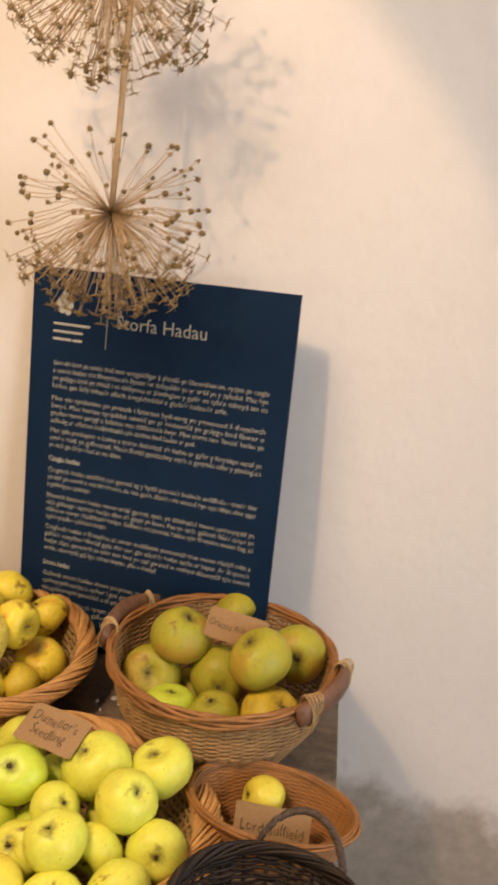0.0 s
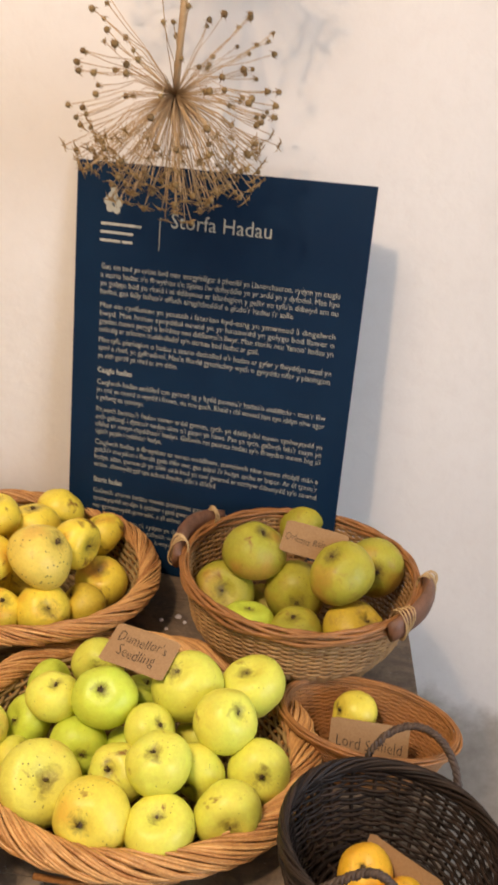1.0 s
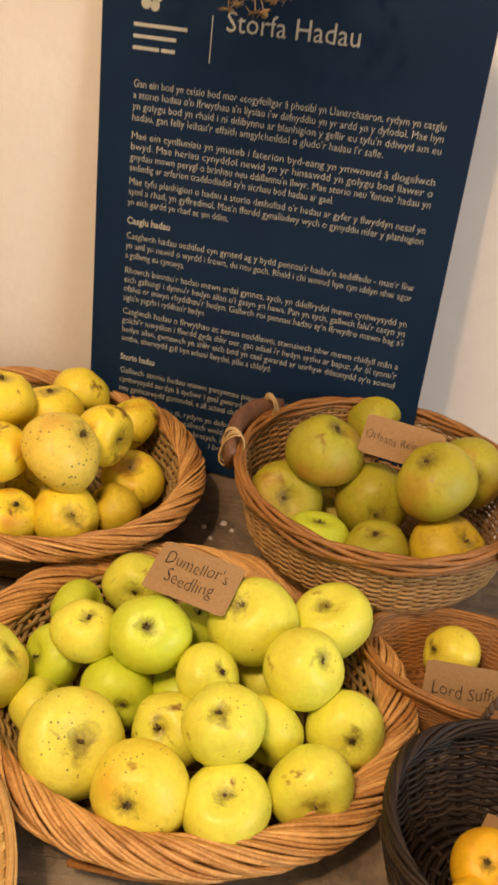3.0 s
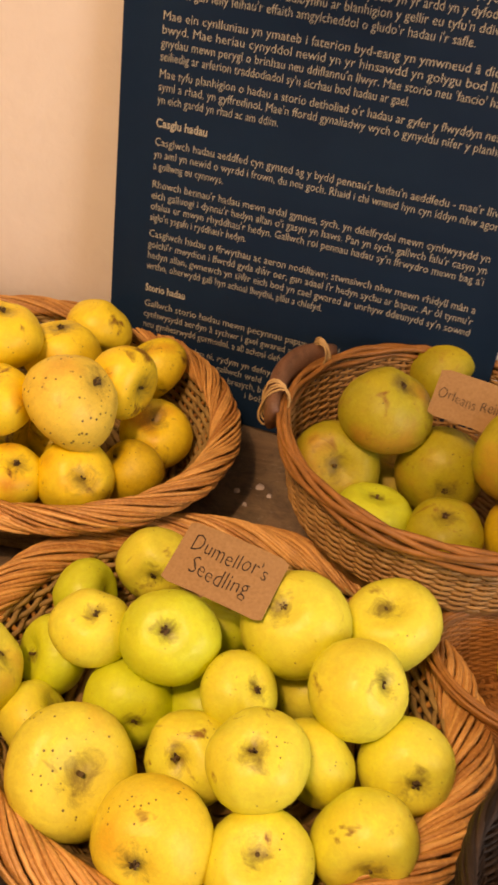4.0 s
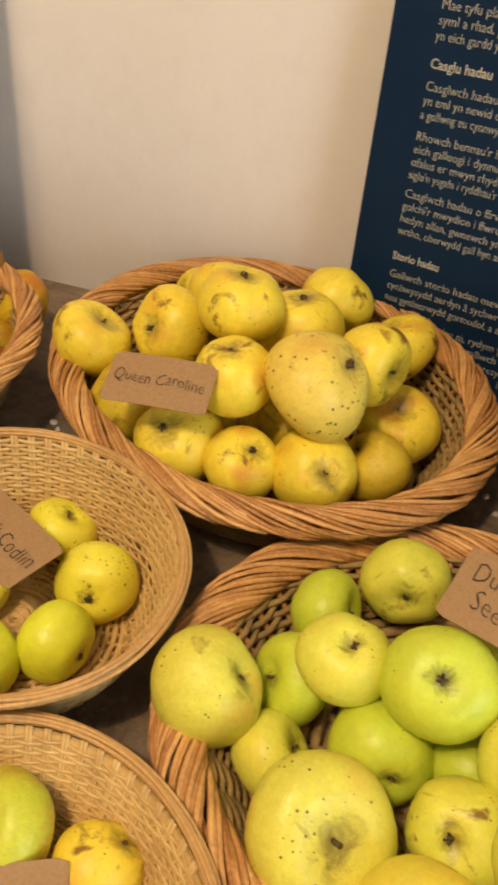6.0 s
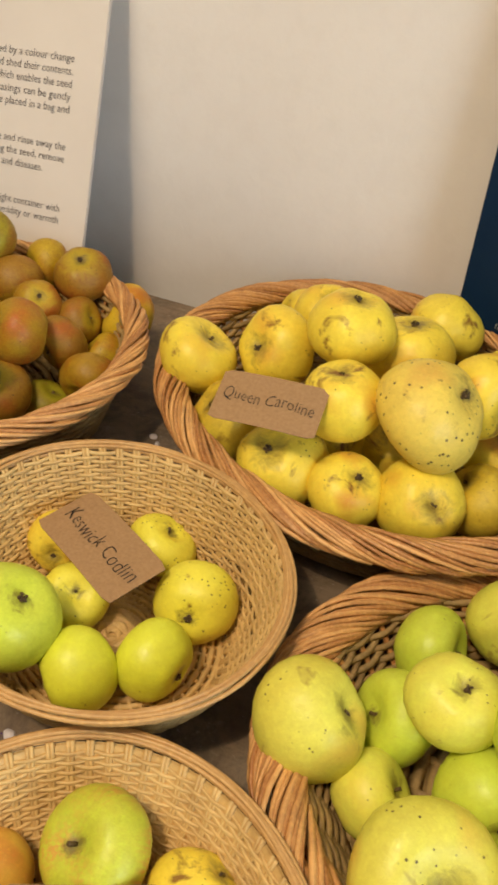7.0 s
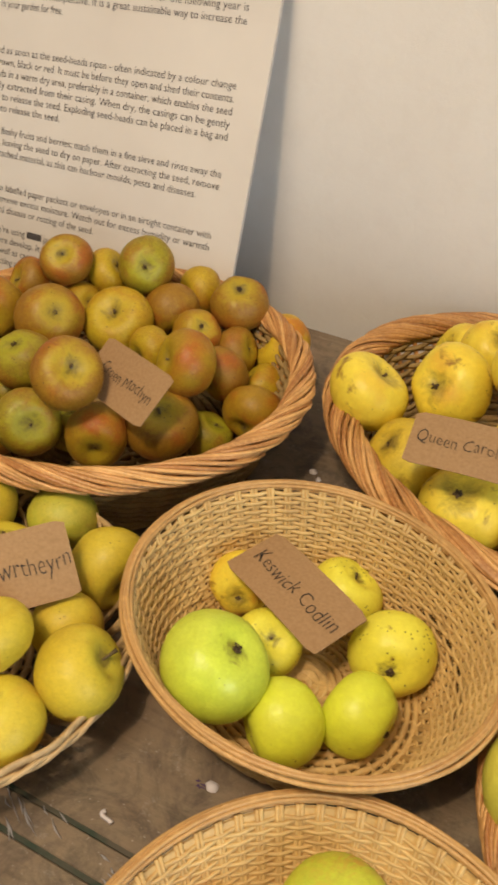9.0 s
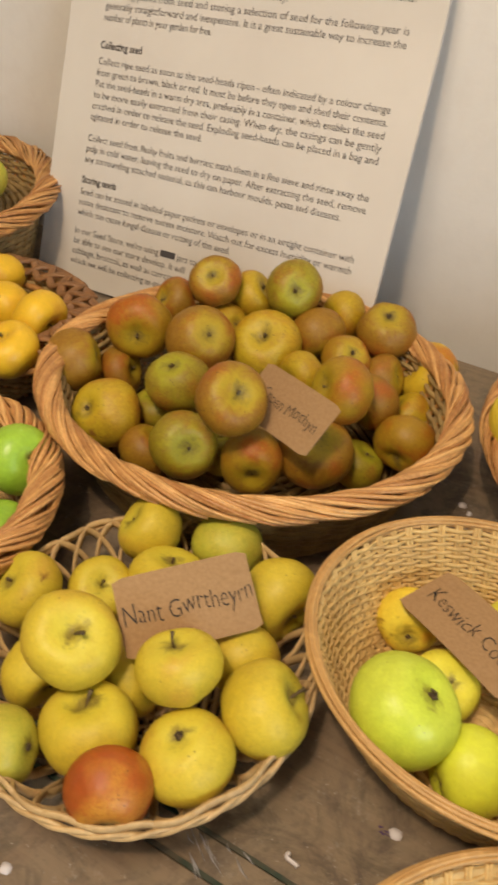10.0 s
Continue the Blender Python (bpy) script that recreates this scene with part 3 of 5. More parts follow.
EV = 0.2815
lay(epara(["Growing plants from seed and storing a selection of seed for the following year is",
           "generally straightforward and inexpensive. It is a great sustainable way to increase the",
           "number of plants in your garden for free."], EV + 0.0545, 0.40), on_english, GREY_INK, english, "text")
lay([("on traditional", EU + EW - 0.062, EV + 0.0793, 0.0113, 0.062), ("seed availability.", EU + 0.156, EV + 0.067, 0.0113, 0.078)], on_english, GREY_INK, english, "text")
s = Shape()
strip(s, on_english, EU + EW - 0.098, EU + EW - 0.066, EV + 0.0795, EV + 0.0845)
strip(s, on_english, EU + 0.118, EU + 0.152, EV + 0.0672, EV + 0.0722)
part("worn_print", s, GREY_INK, english, "two plain dark bars of print", smooth=False)
lay([("Collecting seed", EU, EV - 0.004, 0.0118, 0.06)], on_english, GREY_INK, english, "heading")
lay(epara(["Collect ripe seed as soon as the seed-heads ripen - often indicated by a colour change",
           "from green to brown, black or red. It must be before they open and shed their contents.",
           "Put the seed-heads in a warm dry area, preferably in a container, which enables the seed",
           "to be more easily extracted from their casing. When dry, the casings can be gently",
           "crushed in order to release the seed. Exploding seed-heads can be placed in a bag and",
           "agitated in order to release the seed."], EV - 0.0175, 0.43), on_english, GREY_INK, english, "text")
lay(epara(["Collect seed from fleshy fruits and berries; mash them in a fine sieve and rinse away the",
           "pulp in cold water, leaving the seed to dry on paper. After extracting the seed, remove",
           "any surrounding attached material, as this can harbour moulds, pests and diseases."], EV - 0.1035, 0.93), on_english, GREY_INK, english, "text")
lay([("Storing seeds", EU, EV - 0.1565, 0.0118, 0.053)], on_english, GREY_INK, english, "heading")
lay(epara(["Seed can be stored in labelled paper packets or envelopes or in an airtight container with",
           "some desiccant to remove excess moisture. Watch out for excess humidity or warmth",
           "which can cause fungal disease or rotting of the seed."], EV - 0.1665, 0.60), on_english, GREY_INK, english, "text")
E4 = EV - 0.2175
lay([("In our Seed Store, we're using", EU, E4, 0.0113, 0.128), ("jars to", EU + 0.155, E4, 0.0113, 0.027), ("seeds. As the", EU + 0.203, E4, 0.0113, 0.055), ("you'll", EU + 0.345, E4, 0.0113, 0.024),
     ("be able to see our store develop. It will", EU, E4 - EP, 0.0113, 0.168), ("cabbage, broccoli, as well as carrots,", EU, E4 - 2 * EP, 0.0113, 0.156),
     ("which we will be collecting as each", EU, E4 - 3 * EP, 0.0113, 0.146)], on_english, GREY_INK, english, "text")
s = Shape()
strip(s, on_english, EU + 0.131, EU + 0.152, E4, E4 + 0.0075)
part("small_print", s, GREY_INK, english, "one plain dark bar", smooth=False)


# ---- baskets ----
def oval(a, b_, th, k, z):
    return np.stack([a * k * np.cos(th), b_ * k * np.sin(th), np.broadcast_to(z, np.shape(th))], -1)


def profile(points, z):
    """The scale of the oval at height z along a list of (height, scale)."""
    zs, ks = zip(*points)
    return np.interp(z, zs, ks)


def weave_wall(s, a, b_, prof, z0, z1, pitch, r, stakes, amp, flat=1.0, sides=5, seed=1, sag=0.0):
    """Rows of rods in and out of the uprights, evenly spaced up the slope of the side."""
    rng = np.random.RandomState(seed)
    th = np.linspace(0, 2 * np.pi, stakes * 4, endpoint=False)
    mean = (a + b_) / 2
    zz = np.linspace(z0, z1, 60)
    arc = np.concatenate([[0], np.cumsum(np.hypot(np.diff(zz), mean * np.diff(profile(prof, zz))))])
    rows = int(arc[-1] / pitch)
    for i in range(rows):
        z = float(np.interp((i + 0.5) * pitch, arc, zz))
        out = amp * np.sin(stakes / 2 * th + math.pi * i) / mean
        k = profile(prof, z) + out
        wobble = sag * np.sin(th * 2 + rng.rand() * 6) + 0.08 * pitch * np.sin(th * 5 + rng.rand() * 6)
        s.tube(oval(a, b_, th, k, z + wobble), r * rng.uniform(0.9, 1.08), sides, True, flat)


def stakes_on(s, a, b_, prof, z0, z1, n, r, flat=1.0, sides=5, pair=0.0):
    zs = np.linspace(z0, z1, 9)
    for i in range(n):
        for off in ((-pair, pair) if pair else (0.0,)):
            t = 2 * np.pi * (i + 0.5) / n + off
            s.tube([oval(a, b_, np.array(t), profile(prof, z), z) for z in zs], r, sides, False, flat)


def woven_base(s, a, b_, k, z, pitch=0.007, r=0.003, n=20):
    rings = int(min(a, b_) * k / pitch)
    for i in range(1, rings + 1):
        kk = k * i / rings
        m = 6 + 4 * i
        th = np.linspace(0, 2 * np.pi, max(16, m), endpoint=False)
        s.tube(oval(a, b_, th, kk, z + 0.0012 * np.cos(n / 2 * th + math.pi * i)), r, 4, True)
    for i in range(n):
        t = 2 * np.pi * i / n
        s.tube([oval(a, b_, np.array(t), q, z - 0.0005) for q in (0.02, k * 0.5, k)], r * 0.8, 4)


def plate(s, a, b_, k, z):
    """A thin closed bottom under the weave."""
    th = np.linspace(0, 2 * np.pi, 40, endpoint=False)
    o = len(s.v)
    s.v += oval(a, b_, th, k, z).tolist() + oval(a, b_, th, k, z - 0.0015).tolist()
    s.f.append(tuple(range(o, o + 40)))
    s.f.append(tuple(reversed(range(o + 40, o + 80))))
    s.f += [(o + i, o + 40 + i, o + 40 + (i + 1) % 40, o + (i + 1) % 40) for i in range(40)]


def basket_at(name, cx, cy, phi, label, group="baskets"):
    ob = empty(name, pose(cx, cy, TZ + 0.001, 0, 0, phi))
    return tagged(ob, label, "basket", group)


def tray(cx, cy, a, b_, phi, h, label, seed, width=0.040, rods=132, span=0.72, floor_z=0.006, thick=0.014, plait=False, name="wicker_basket"):
    """Shallow oval willow basket: twined rope sides inside, thick border of slanting rods or a plait."""
    ob = basket_at(name, cx, cy, phi, label)
    rng = np.random.RandomState(seed)
    mean = (a + b_) / 2
    kin = 1.0 - width / mean
    prof = [(0.0, kin * 0.84), (h * 0.5, kin * 0.95), (h, kin + 0.4 * width / mean)]
    s = Shape()
    stakes_on(s, a, b_, prof, 0.004, h - 0.008, 44, 0.0024)
    part("frame", s, WILLOW, ob, kind="stuff")
    s = Shape()
    weave_wall(s, a, b_, prof, 0.006, h - 0.008, 0.0043, 0.0027, 44, 0.0025, seed=seed)
    part("side_weave", s, SEAGRASS, ob, "grey-brown twined rope weave", kind="stuff")
    s = Shape()
    woven_base(s, a, b_, profile(prof, floor_z) * 1.0, floor_z, 0.0085, 0.0045)
    plate(s, a, b_, profile(prof, floor_z), floor_z - 0.003)
    part("base", s, SEAGRASS, ob, kind="stuff")
    half = width / 2
    core = Shape()
    th = np.linspace(0, 2 * np.pi, 120, endpoint=False)
    for kk, z in ((kin + 0.03, h - 1.3 * thick), (0.978, h - 1.2 * thick), (1.0 - half / mean, h - 0.7 * thick), (1.0 - half / mean, h - 1.5 * thick)):
        core.tube(oval(a, b_, th, kk + 0.004 * np.sin(th * 23), z), 0.0040, 5, True)
    border = part("border", core, WILLOW, ob, "border of reddish willow rods")
    if plait:
        s = Shape()
        th = np.linspace(0, 2 * np.pi, 400, endpoint=False)
        for k in range(3):
            ph = k * 2 * np.pi / 3
            for j in (-1, 0, 1):
                across = np.sin(th * 9 + ph) + 0.17 * j
                s.tube(oval(a, b_, th, 1.0 - half / mean + 0.82 * half / mean * across, h - 0.001 + 0.0036 * np.cos(th * 18 + 2 * ph)), 0.0027, 5, True)
        part("plait", s, BROWN_WILLOW, border, "flat plaited brown willow")
        return ob
    for i in range(rods):
        t0 = 2 * np.pi * (i + rng.uniform(-0.25, 0.25)) / rods
        u = np.linspace(0, 1, 12)
        th = t0 + span * u * rng.uniform(0.94, 1.06)
        ang = np.pi * (1.08 - 1.32 * u) + rng.uniform(-0.05, 0.05)
        lift = rng.uniform(0.84, 1.06)
        kk = 1.0 - half / mean + lift * half / mean * np.cos(ang)
        z = h - thick + lift * thick * np.sin(ang) + 0.0008 * np.sin(u * 9 + i)
        r = rng.uniform(0.0017, 0.0023) * (1 - 0.3 * u ** 3)
        s = Shape()
        s.tube(oval(a, b_, th, kk, z), r, 5)
        part("rod", s, WILLOW_ROD, border)
    return ob


def split_bowl(cx, cy, a, b_, phi, h, label, seed, cane=None, floor_k=0.60, rim=0.0040, name="wicker_basket", stakes=40, pitch=0.0040, curve=None, lined=False, upright=0.0021, close=0.56, rim_cane=None, wave=0.0013):
    """Oval bowl of split cane: flat weavers over paired uprights and a smooth bound rim."""
    ob = basket_at(name, cx, cy, phi, label)
    cane = cane or CANE
    prof = curve or [(0.0, floor_k), (h * 0.10, floor_k + 0.09), (h * 0.45, floor_k + 0.22), (h, 0.965)]
    s = Shape()
    stakes_on(s, a, b_, prof, 0.003, h - 0.002, stakes, upright, 1.0, 5, 1.9 * upright / (a + b_))
    part("frame", s, cane, ob, kind="stuff")
    s = Shape()
    weave_wall(s, a, b_, prof, 0.004, h - 0.005, pitch, pitch * close, stakes, wave, 1.0 if close > 0.6 else 0.7, 6, seed)
    part("side_weave", s, cane, ob, kind="stuff")
    if lined:
        s = Shape()
        around = np.linspace(0, 2 * np.pi, 97)
        s.grid([oval(a, b_, around, profile(prof, z) + 0.002, z) for z in np.linspace(0.004, h - 0.004, 14)])
        s.grid([oval(a, b_, around, profile(prof, z) + 0.012, z) for z in np.linspace(h - 0.004, 0.004, 14)])
        part("outer_weave", s, cane, ob, kind="stuff")
    s = Shape()
    woven_base(s, a, b_, floor_k + 0.03, 0.004, 0.0052, 0.0027, stakes)
    plate(s, a, b_, floor_k + 0.02, 0.0022)
    part("base", s, cane, ob, kind="stuff")
    s = Shape()
    th = np.linspace(0, 2 * np.pi, 150, endpoint=False)
    mean = (a + b_) / 2
    for j, (dk, dz) in enumerate(((-0.2, -0.3), (0.45, 0.35), (1.0, 0.45), (1.5, -0.1), (1.35, -0.95), (0.1, -1.1))):
        s.tube(oval(a, b_, th, 1.0 - (dk + 0.10 * np.sin(th * 7 + j * 1.7)) * rim / mean, h + (dz + 0.10 * np.sin(th * 9 + j * 2.6)) * rim), rim * 0.46, 6, True)
    part("rim", s, rim_cane or RIM_CANE, ob, "rim of thin cane strips laid together")
    return ob


def lattice_bowl(cx, cy, a, b_, phi, h, label, name="wicker_basket"):
    """Open bowl of pale strips looped into crossing arches, with a thin rim."""
    ob = basket_at(name, cx, cy, phi, label)
    prof = [(0.0, 0.58), (h * 0.2, 0.72), (h * 0.6, 0.88), (h, 0.975)]
    n = 34
    for way in (0, 1):
        s = Shape()
        for i in range(way, n, 2):
            u = np.linspace(0, 1, 26)
            th = 2 * np.pi * i / n + 0.34 * np.clip((u - 0.5) * 2.1, -1, 1) * (1 - 0.25 * np.abs(u - 0.5))
            z = 0.003 + (h - 0.002) * np.clip(np.sin(np.pi * u) * 1.05, 0, 1) ** 0.62
            k = profile(prof, z) + 0.010 * np.cos(u * 12 + way * 3.14)
            s.tube(oval(a, b_, th, k, z), 0.0034, 6, False, 0.5)
        part("lattice", s, PALE_CANE, ob, "strips looped over in open arches", kind="stuff")
    s = Shape()
    th = np.linspace(0, 2 * np.pi, 240, endpoint=False)
    for ph in (0.0, 3.14):
        s.tube(oval(a, b_, th, 0.992 + 0.006 * np.cos(th * 17 + ph), h - 0.004 + 0.0016 * np.sin(th * 17 + ph)), 0.0019, 5, True)
    part("rim", s, PALE_CANE, ob, "thin pale cane rim")
    s = Shape()
    woven_base(s, a, b_, 0.60, 0.004, 0.0065, 0.0027, 24)
    part("base", s, PALE_CANE, ob, kind="stuff")
    return ob


def rope(s, pts, r, turns, strands=2, sides=5):
    """Rods twisted round one another along pts."""
    pts = np.asarray(pts, float)
    t = np.gradient(pts, axis=0)
    t /= np.linalg.norm(t, axis=1)[:, None]
    side = np.cross(t, [[0.31, 0.2, 0.93]])
    side /= np.linalg.norm(side, axis=1)[:, None]
    up = np.cross(side, t)
    u = np.linspace(0, 1, len(pts))
    for k in range(strands):
        ph = 2 * np.pi * (turns * u + k / strands)
        s.tube(pts + r * 0.55 * (np.cos(ph)[:, None] * side + np.sin(ph)[:, None] * up), r * 0.62, sides)


def deep_basket(cx, cy, r0, h, label):
    """Tall round fruit basket, finely woven, with two bent wooden handles bound on with cane."""
    ob = basket_at("wicker_basket", cx, cy, 0, label)
    prof = [(0.0, 0.56), (h * 0.25, 0.71), (h * 0.55, 0.895), (h, 0.98)]
    s = Shape()
    stakes_on(s, r0, r0, prof, 0.003, h, 56, 0.0020)
    part("frame", s, DEEP_CANE, ob, kind="stuff")
    s = Shape()
    weave_wall(s, r0, r0, prof, 0.004, h - 0.004, 0.0034, 0.0021, 56, 0.0016, 0.7, 5, 5)
    part("side_weave", s, DEEP_CANE, ob, kind="stuff")
    s = Shape()
    woven_base(s, r0, r0, 0.66, 0.035)
    plate(s, r0, r0, 0.65, 0.032)
    part("base", s, DEEP_CANE, ob, kind="stuff")
    s = Shape()
    th = np.linspace(0, 2 * np.pi, 200, endpoint=False)
    for j, (kk, dz) in enumerate(((0.965, 0.001), (0.985, 0.003), (1.005, 0.001), (1.003, -0.005), (1.0, -0.010), (0.965, -0.006))):
        s.tube(oval(r0, r0, th, kk + 0.006 * np.sin(th * 9 + j * 1.9), h + dz + 0.0016 * np.sin(th * 11 + j * 2.3)), 0.0029, 5, True)
    part("border", s, CANE_RED, ob, "border of thin cane strips")
    for az in (160, -24):
        th = np.radians(np.linspace(az - 24, az + 24, 15))
        rise = 0.010 * np.cos(np.linspace(-np.pi / 2, np.pi / 2, 15))
        hd = Shape()
        hd.tube(oval(r0, r0, th, 1.05 + 0.03 * np.cos(np.linspace(-np.pi / 2, np.pi / 2, 15)), h - 0.004 + rise), 0.0145 + 0.003 * np.cos(np.linspace(-1.6, 1.6, 15)), 10, False, 0.48)
        handle = part("handle", hd, HANDLE_WOOD, ob, "bent brown wooden handle")
        for k in (2, 12):
            bd = Shape()
            for j in range(5):
                c0 = oval(r0, r0, th[k] + np.array(0.022 * (j - 1.5)), 1.045 + 0.004 * math.sin(j * 2.3 + k), h - 0.003 + rise[k] + 0.002 * math.sin(j * 3.1))
                ph = np.linspace(0, 2 * np.pi, 14, endpoint=False)
                radial = np.array([math.cos(th[k]), math.sin(th[k]), 0])
                bd.tube(c0 + (0.0115 * np.cos(ph)[:, None] * radial + 0.0185 * np.sin(ph)[:, None] * np.array([0.12 * (j - 1.5), 0.1, 1.0])), 0.0011, 4, True)
            part("binding", bd, PALE_CANE, handle, "pale cane binding")
    return ob


def dark_basket(cx, cy, a, b_, phi, h, label):
    """Low round basket of black willow, unevenly woven, with two rope-twisted handles."""
    ob = basket_at("wicker_basket", cx, cy, phi, label)
    prof = [(0.0, 0.70), (h * 0.35, 0.86), (h * 0.75, 0.97), (h, 0.955)]
    s = Shape()
    stakes_on(s, a, b_, prof, 0.003, h, 26, 0.0024)
    part("frame", s, BLACK_WILLOW, ob, kind="stuff")
    s = Shape()
    weave_wall(s, a, b_, prof, 0.005, h - 0.004, 0.0031, 0.0018, 26, 0.0022, 0.9, 5, 9, 0.0013)
    part("side_weave", s, BLACK_WILLOW, ob, kind="stuff")
    s = Shape()
    woven_base(s, a, b_, 0.72, 0.006)
    plate(s, a, b_, 0.71, 0.003)
    part("base", s, BLACK_WILLOW, ob, kind="stuff")
    s = Shape()
    rng = np.random.RandomState(4)
    th = np.linspace(0, 2 * np.pi, 180, endpoint=False)
    for k in range(9):
        ph = k * 0.7 + rng.uniform(-0.2, 0.2)
        s.tube(oval(a, b_, th, 0.965 + 0.034 * np.cos(th * 4 + ph) + 0.006 * np.sin(th * 9 + ph), h - 0.003 + 0.0065 * np.sin(th * 4 + ph)), 0.0022 + 0.0004 * np.sin(ph), 5, True)
    part("border", s, BLACK_WILLOW, ob, "thick twisted black border")
    for mid, high, wide, lean in ((98, 0.034, 27, 0.20), (-85, 0.030, 30, -0.30)):
        u = np.linspace(0, 1, 40)
        th = np.radians(mid - wide + 2 * wide * u)
        rise = np.sin(np.pi * u) ** 0.6
        z = h - 0.016 + (high + 0.016) * rise
        s = Shape()
        rope(s, oval(a, b_, th, 1.0 + lean * rise ** 1.5, z), 0.0040, 9, 3)
        part("handle", s, GREY_WILLOW, ob, "rope-twisted grey-brown willow handle")
    return ob


tray(-0.356, -0.201, 0.216, 0.183, -29.5, 0.083, "oval buff willow basket heaped with golden apples", 2, 0.028, thick=0.0095)
cook_tray = tray(-0.1264, -0.488, 0.205, 0.182, -8, 0.056, "oval willow basket heaped with lemon-green cooking apples", 3, 0.032, 165, thick=0.0115)
tray(-0.747, -0.307, 0.198, 0.180, 4, 0.093, "oval willow basket heaped with small brown russet apples", 4, 0.021, thick=0.0085)
tray(-0.918, -0.582, 0.142, 0.142, 0, 0.080, "round willow basket with bright green apples", 8, 0.026, 110, thick=0.010)
tray(-1.060, -0.335, 0.135, 0.108, 0, 0.080, "willow basket with a plaited brown border, full of golden apples", 9, 0.036, plait=True, floor_z=0.03)
tray(-1.293, -0.190, 0.195, 0.165, -45, 0.115, "oval willow basket of olive apples beside a notice board", 10, 0.032, thick=0.010, floor_z=0.070)
s = Shape()
s.tube([cook_tray.matrix_basis.inverted() @ Vector(q) for q in ((-0.186, -0.652, 0.766), (-0.140, -0.660, 0.774), (-0.095, -0.662, 0.780), (-0.050, -0.650, 0.783))], [0.0034, 0.0034, 0.0032, 0.0028], 6)
part("loose_rod", s, WILLOW_ROD, cook_tray, "cut end of a rod standing off the border")
deep_basket(0.040, -0.262, 0.152, 0.146, "tall round cane basket with two wooden handles, full of olive apples")
split_bowl(-0.456, -0.480, 0.131, 0.117, -18, 0.084, "oval tan split-cane bowl with seven green apples", 5, stakes=56, pitch=0.0034, upright=0.0017, close=0.58, rim=0.0034, wave=0.0012)
split_bowl(-0.342, -0.729, 0.136, 0.160, 16, 0.063, "tan split-cane bowl with a striped green apple", 6, stakes=72, pitch=0.0028, upright=0.0014, close=0.58, rim=0.0032, wave=0.0009, lined=True)
split_bowl(0.128, -0.443, 0.102, 0.065, -12, 0.070, "small reddish split-cane bowl with one apple", 7, CANE_RED, stakes=46, pitch=0.0024, upright=0.0014, close=0.66, rim_cane=CANE_RED, wave=0.0008, lined=True)
dark_basket(0.140, -0.632, 0.106, 0.098, -24, 0.094, "low black willow basket with rope-twisted handles, nearly empty")
lattice_bowl(-0.664, -0.577, 0.117, 0.131, 20, 0.052, "pale open-lattice cane bowl heaped with mustard apples")


# ---- apples ----
def apple_mesh(seed, rings=18, segs=26):
    """A unit apple, stem up: sunk at both ends, ribbed near the eye, a little lopsided."""
    rng = np.random.RandomState(seed)
    s = Shape()
    lob, ph, tilt, tall, taper = rng.uniform(0.015, 0.055), rng.rand() * 6.3, rng.uniform(-0.12, 0.12), rng.uniform(0.79, 0.91), rng.uniform(0.05, 0.13)
    egg, eggp = rng.uniform(0.0, 0.06), rng.rand() * 6.3
    for i in range(rings + 1):
        f = math.pi * (0.012 + 0.976 * i / rings)
        for k in range(segs):
            t = 2 * math.pi * k / segs
            low = max(0.0, -math.cos(f))
            rad = math.sin(f) ** 0.93 * (1 + taper * math.cos(f)) * (1 + lob * (0.25 + low) * math.cos(5 * t + ph) + egg * math.cos(2 * t + eggp))
            z = tall * math.cos(f) * (1 + tilt * math.cos(t))
            z -= 0.27 * math.exp(-((f / 0.42) ** 2)) - 0.17 * math.exp(-(((math.pi - f) / 0.42) ** 2))
            s.v.append((rad * math.cos(t), rad * math.sin(t), z))
    for i in range(rings):
        for k in range(segs):
            l = (k + 1) % segs
            s.f.append((i * segs + k, (i + 1) * segs + k, (i + 1) * segs + l, i * segs + l))
    s.f.append(tuple(range(segs)))
    s.f.append(tuple(reversed(range(rings * segs, (rings + 1) * segs))))
    return s.v, s.f


APPLE_SHAPES = [apple_mesh(20 + i) for i in range(11)]
APPLE_MESHES = {}
s = Shape()
s.tube([(0, 0, 0.50), (0.01, 0, 0.64), (0.05, 0.02, 0.80), (0.11, 0.03, 0.93)], [0.035, 0.032, 0.036, 0.055], 6)
STALK = s.mesh("stalk")
STALK.materials.append(STALK_BROWN)
s = Shape()
s.tube([(0, 0, 0.50), (0.01, 0, 0.58), (0.02, 0.01, 0.66)], [0.05, 0.04, 0.045], 6)
STUB = s.mesh("stalk")
STUB.materials.append(STALK_BROWN)
s = Shape()
for k in range(5):
    t = k * 1.2566 + 0.2 * math.sin(k * 5.0)
    s.tube([(0.025 * math.cos(t), 0.025 * math.sin(t), -0.63), (0.075 * math.cos(t), 0.075 * math.sin(t), -0.705), (0.03 * math.cos(t + 0.5), 0.03 * math.sin(t + 0.5), -0.755)], [0.035, 0.032, 0.010], 5)
s.tube([(0, 0, -0.58), (0, 0, -0.685)], [0.075, 0.05], 8)
EYE_MESH = s.mesh("calyx")
EYE_MESH.materials.append(CALYX)
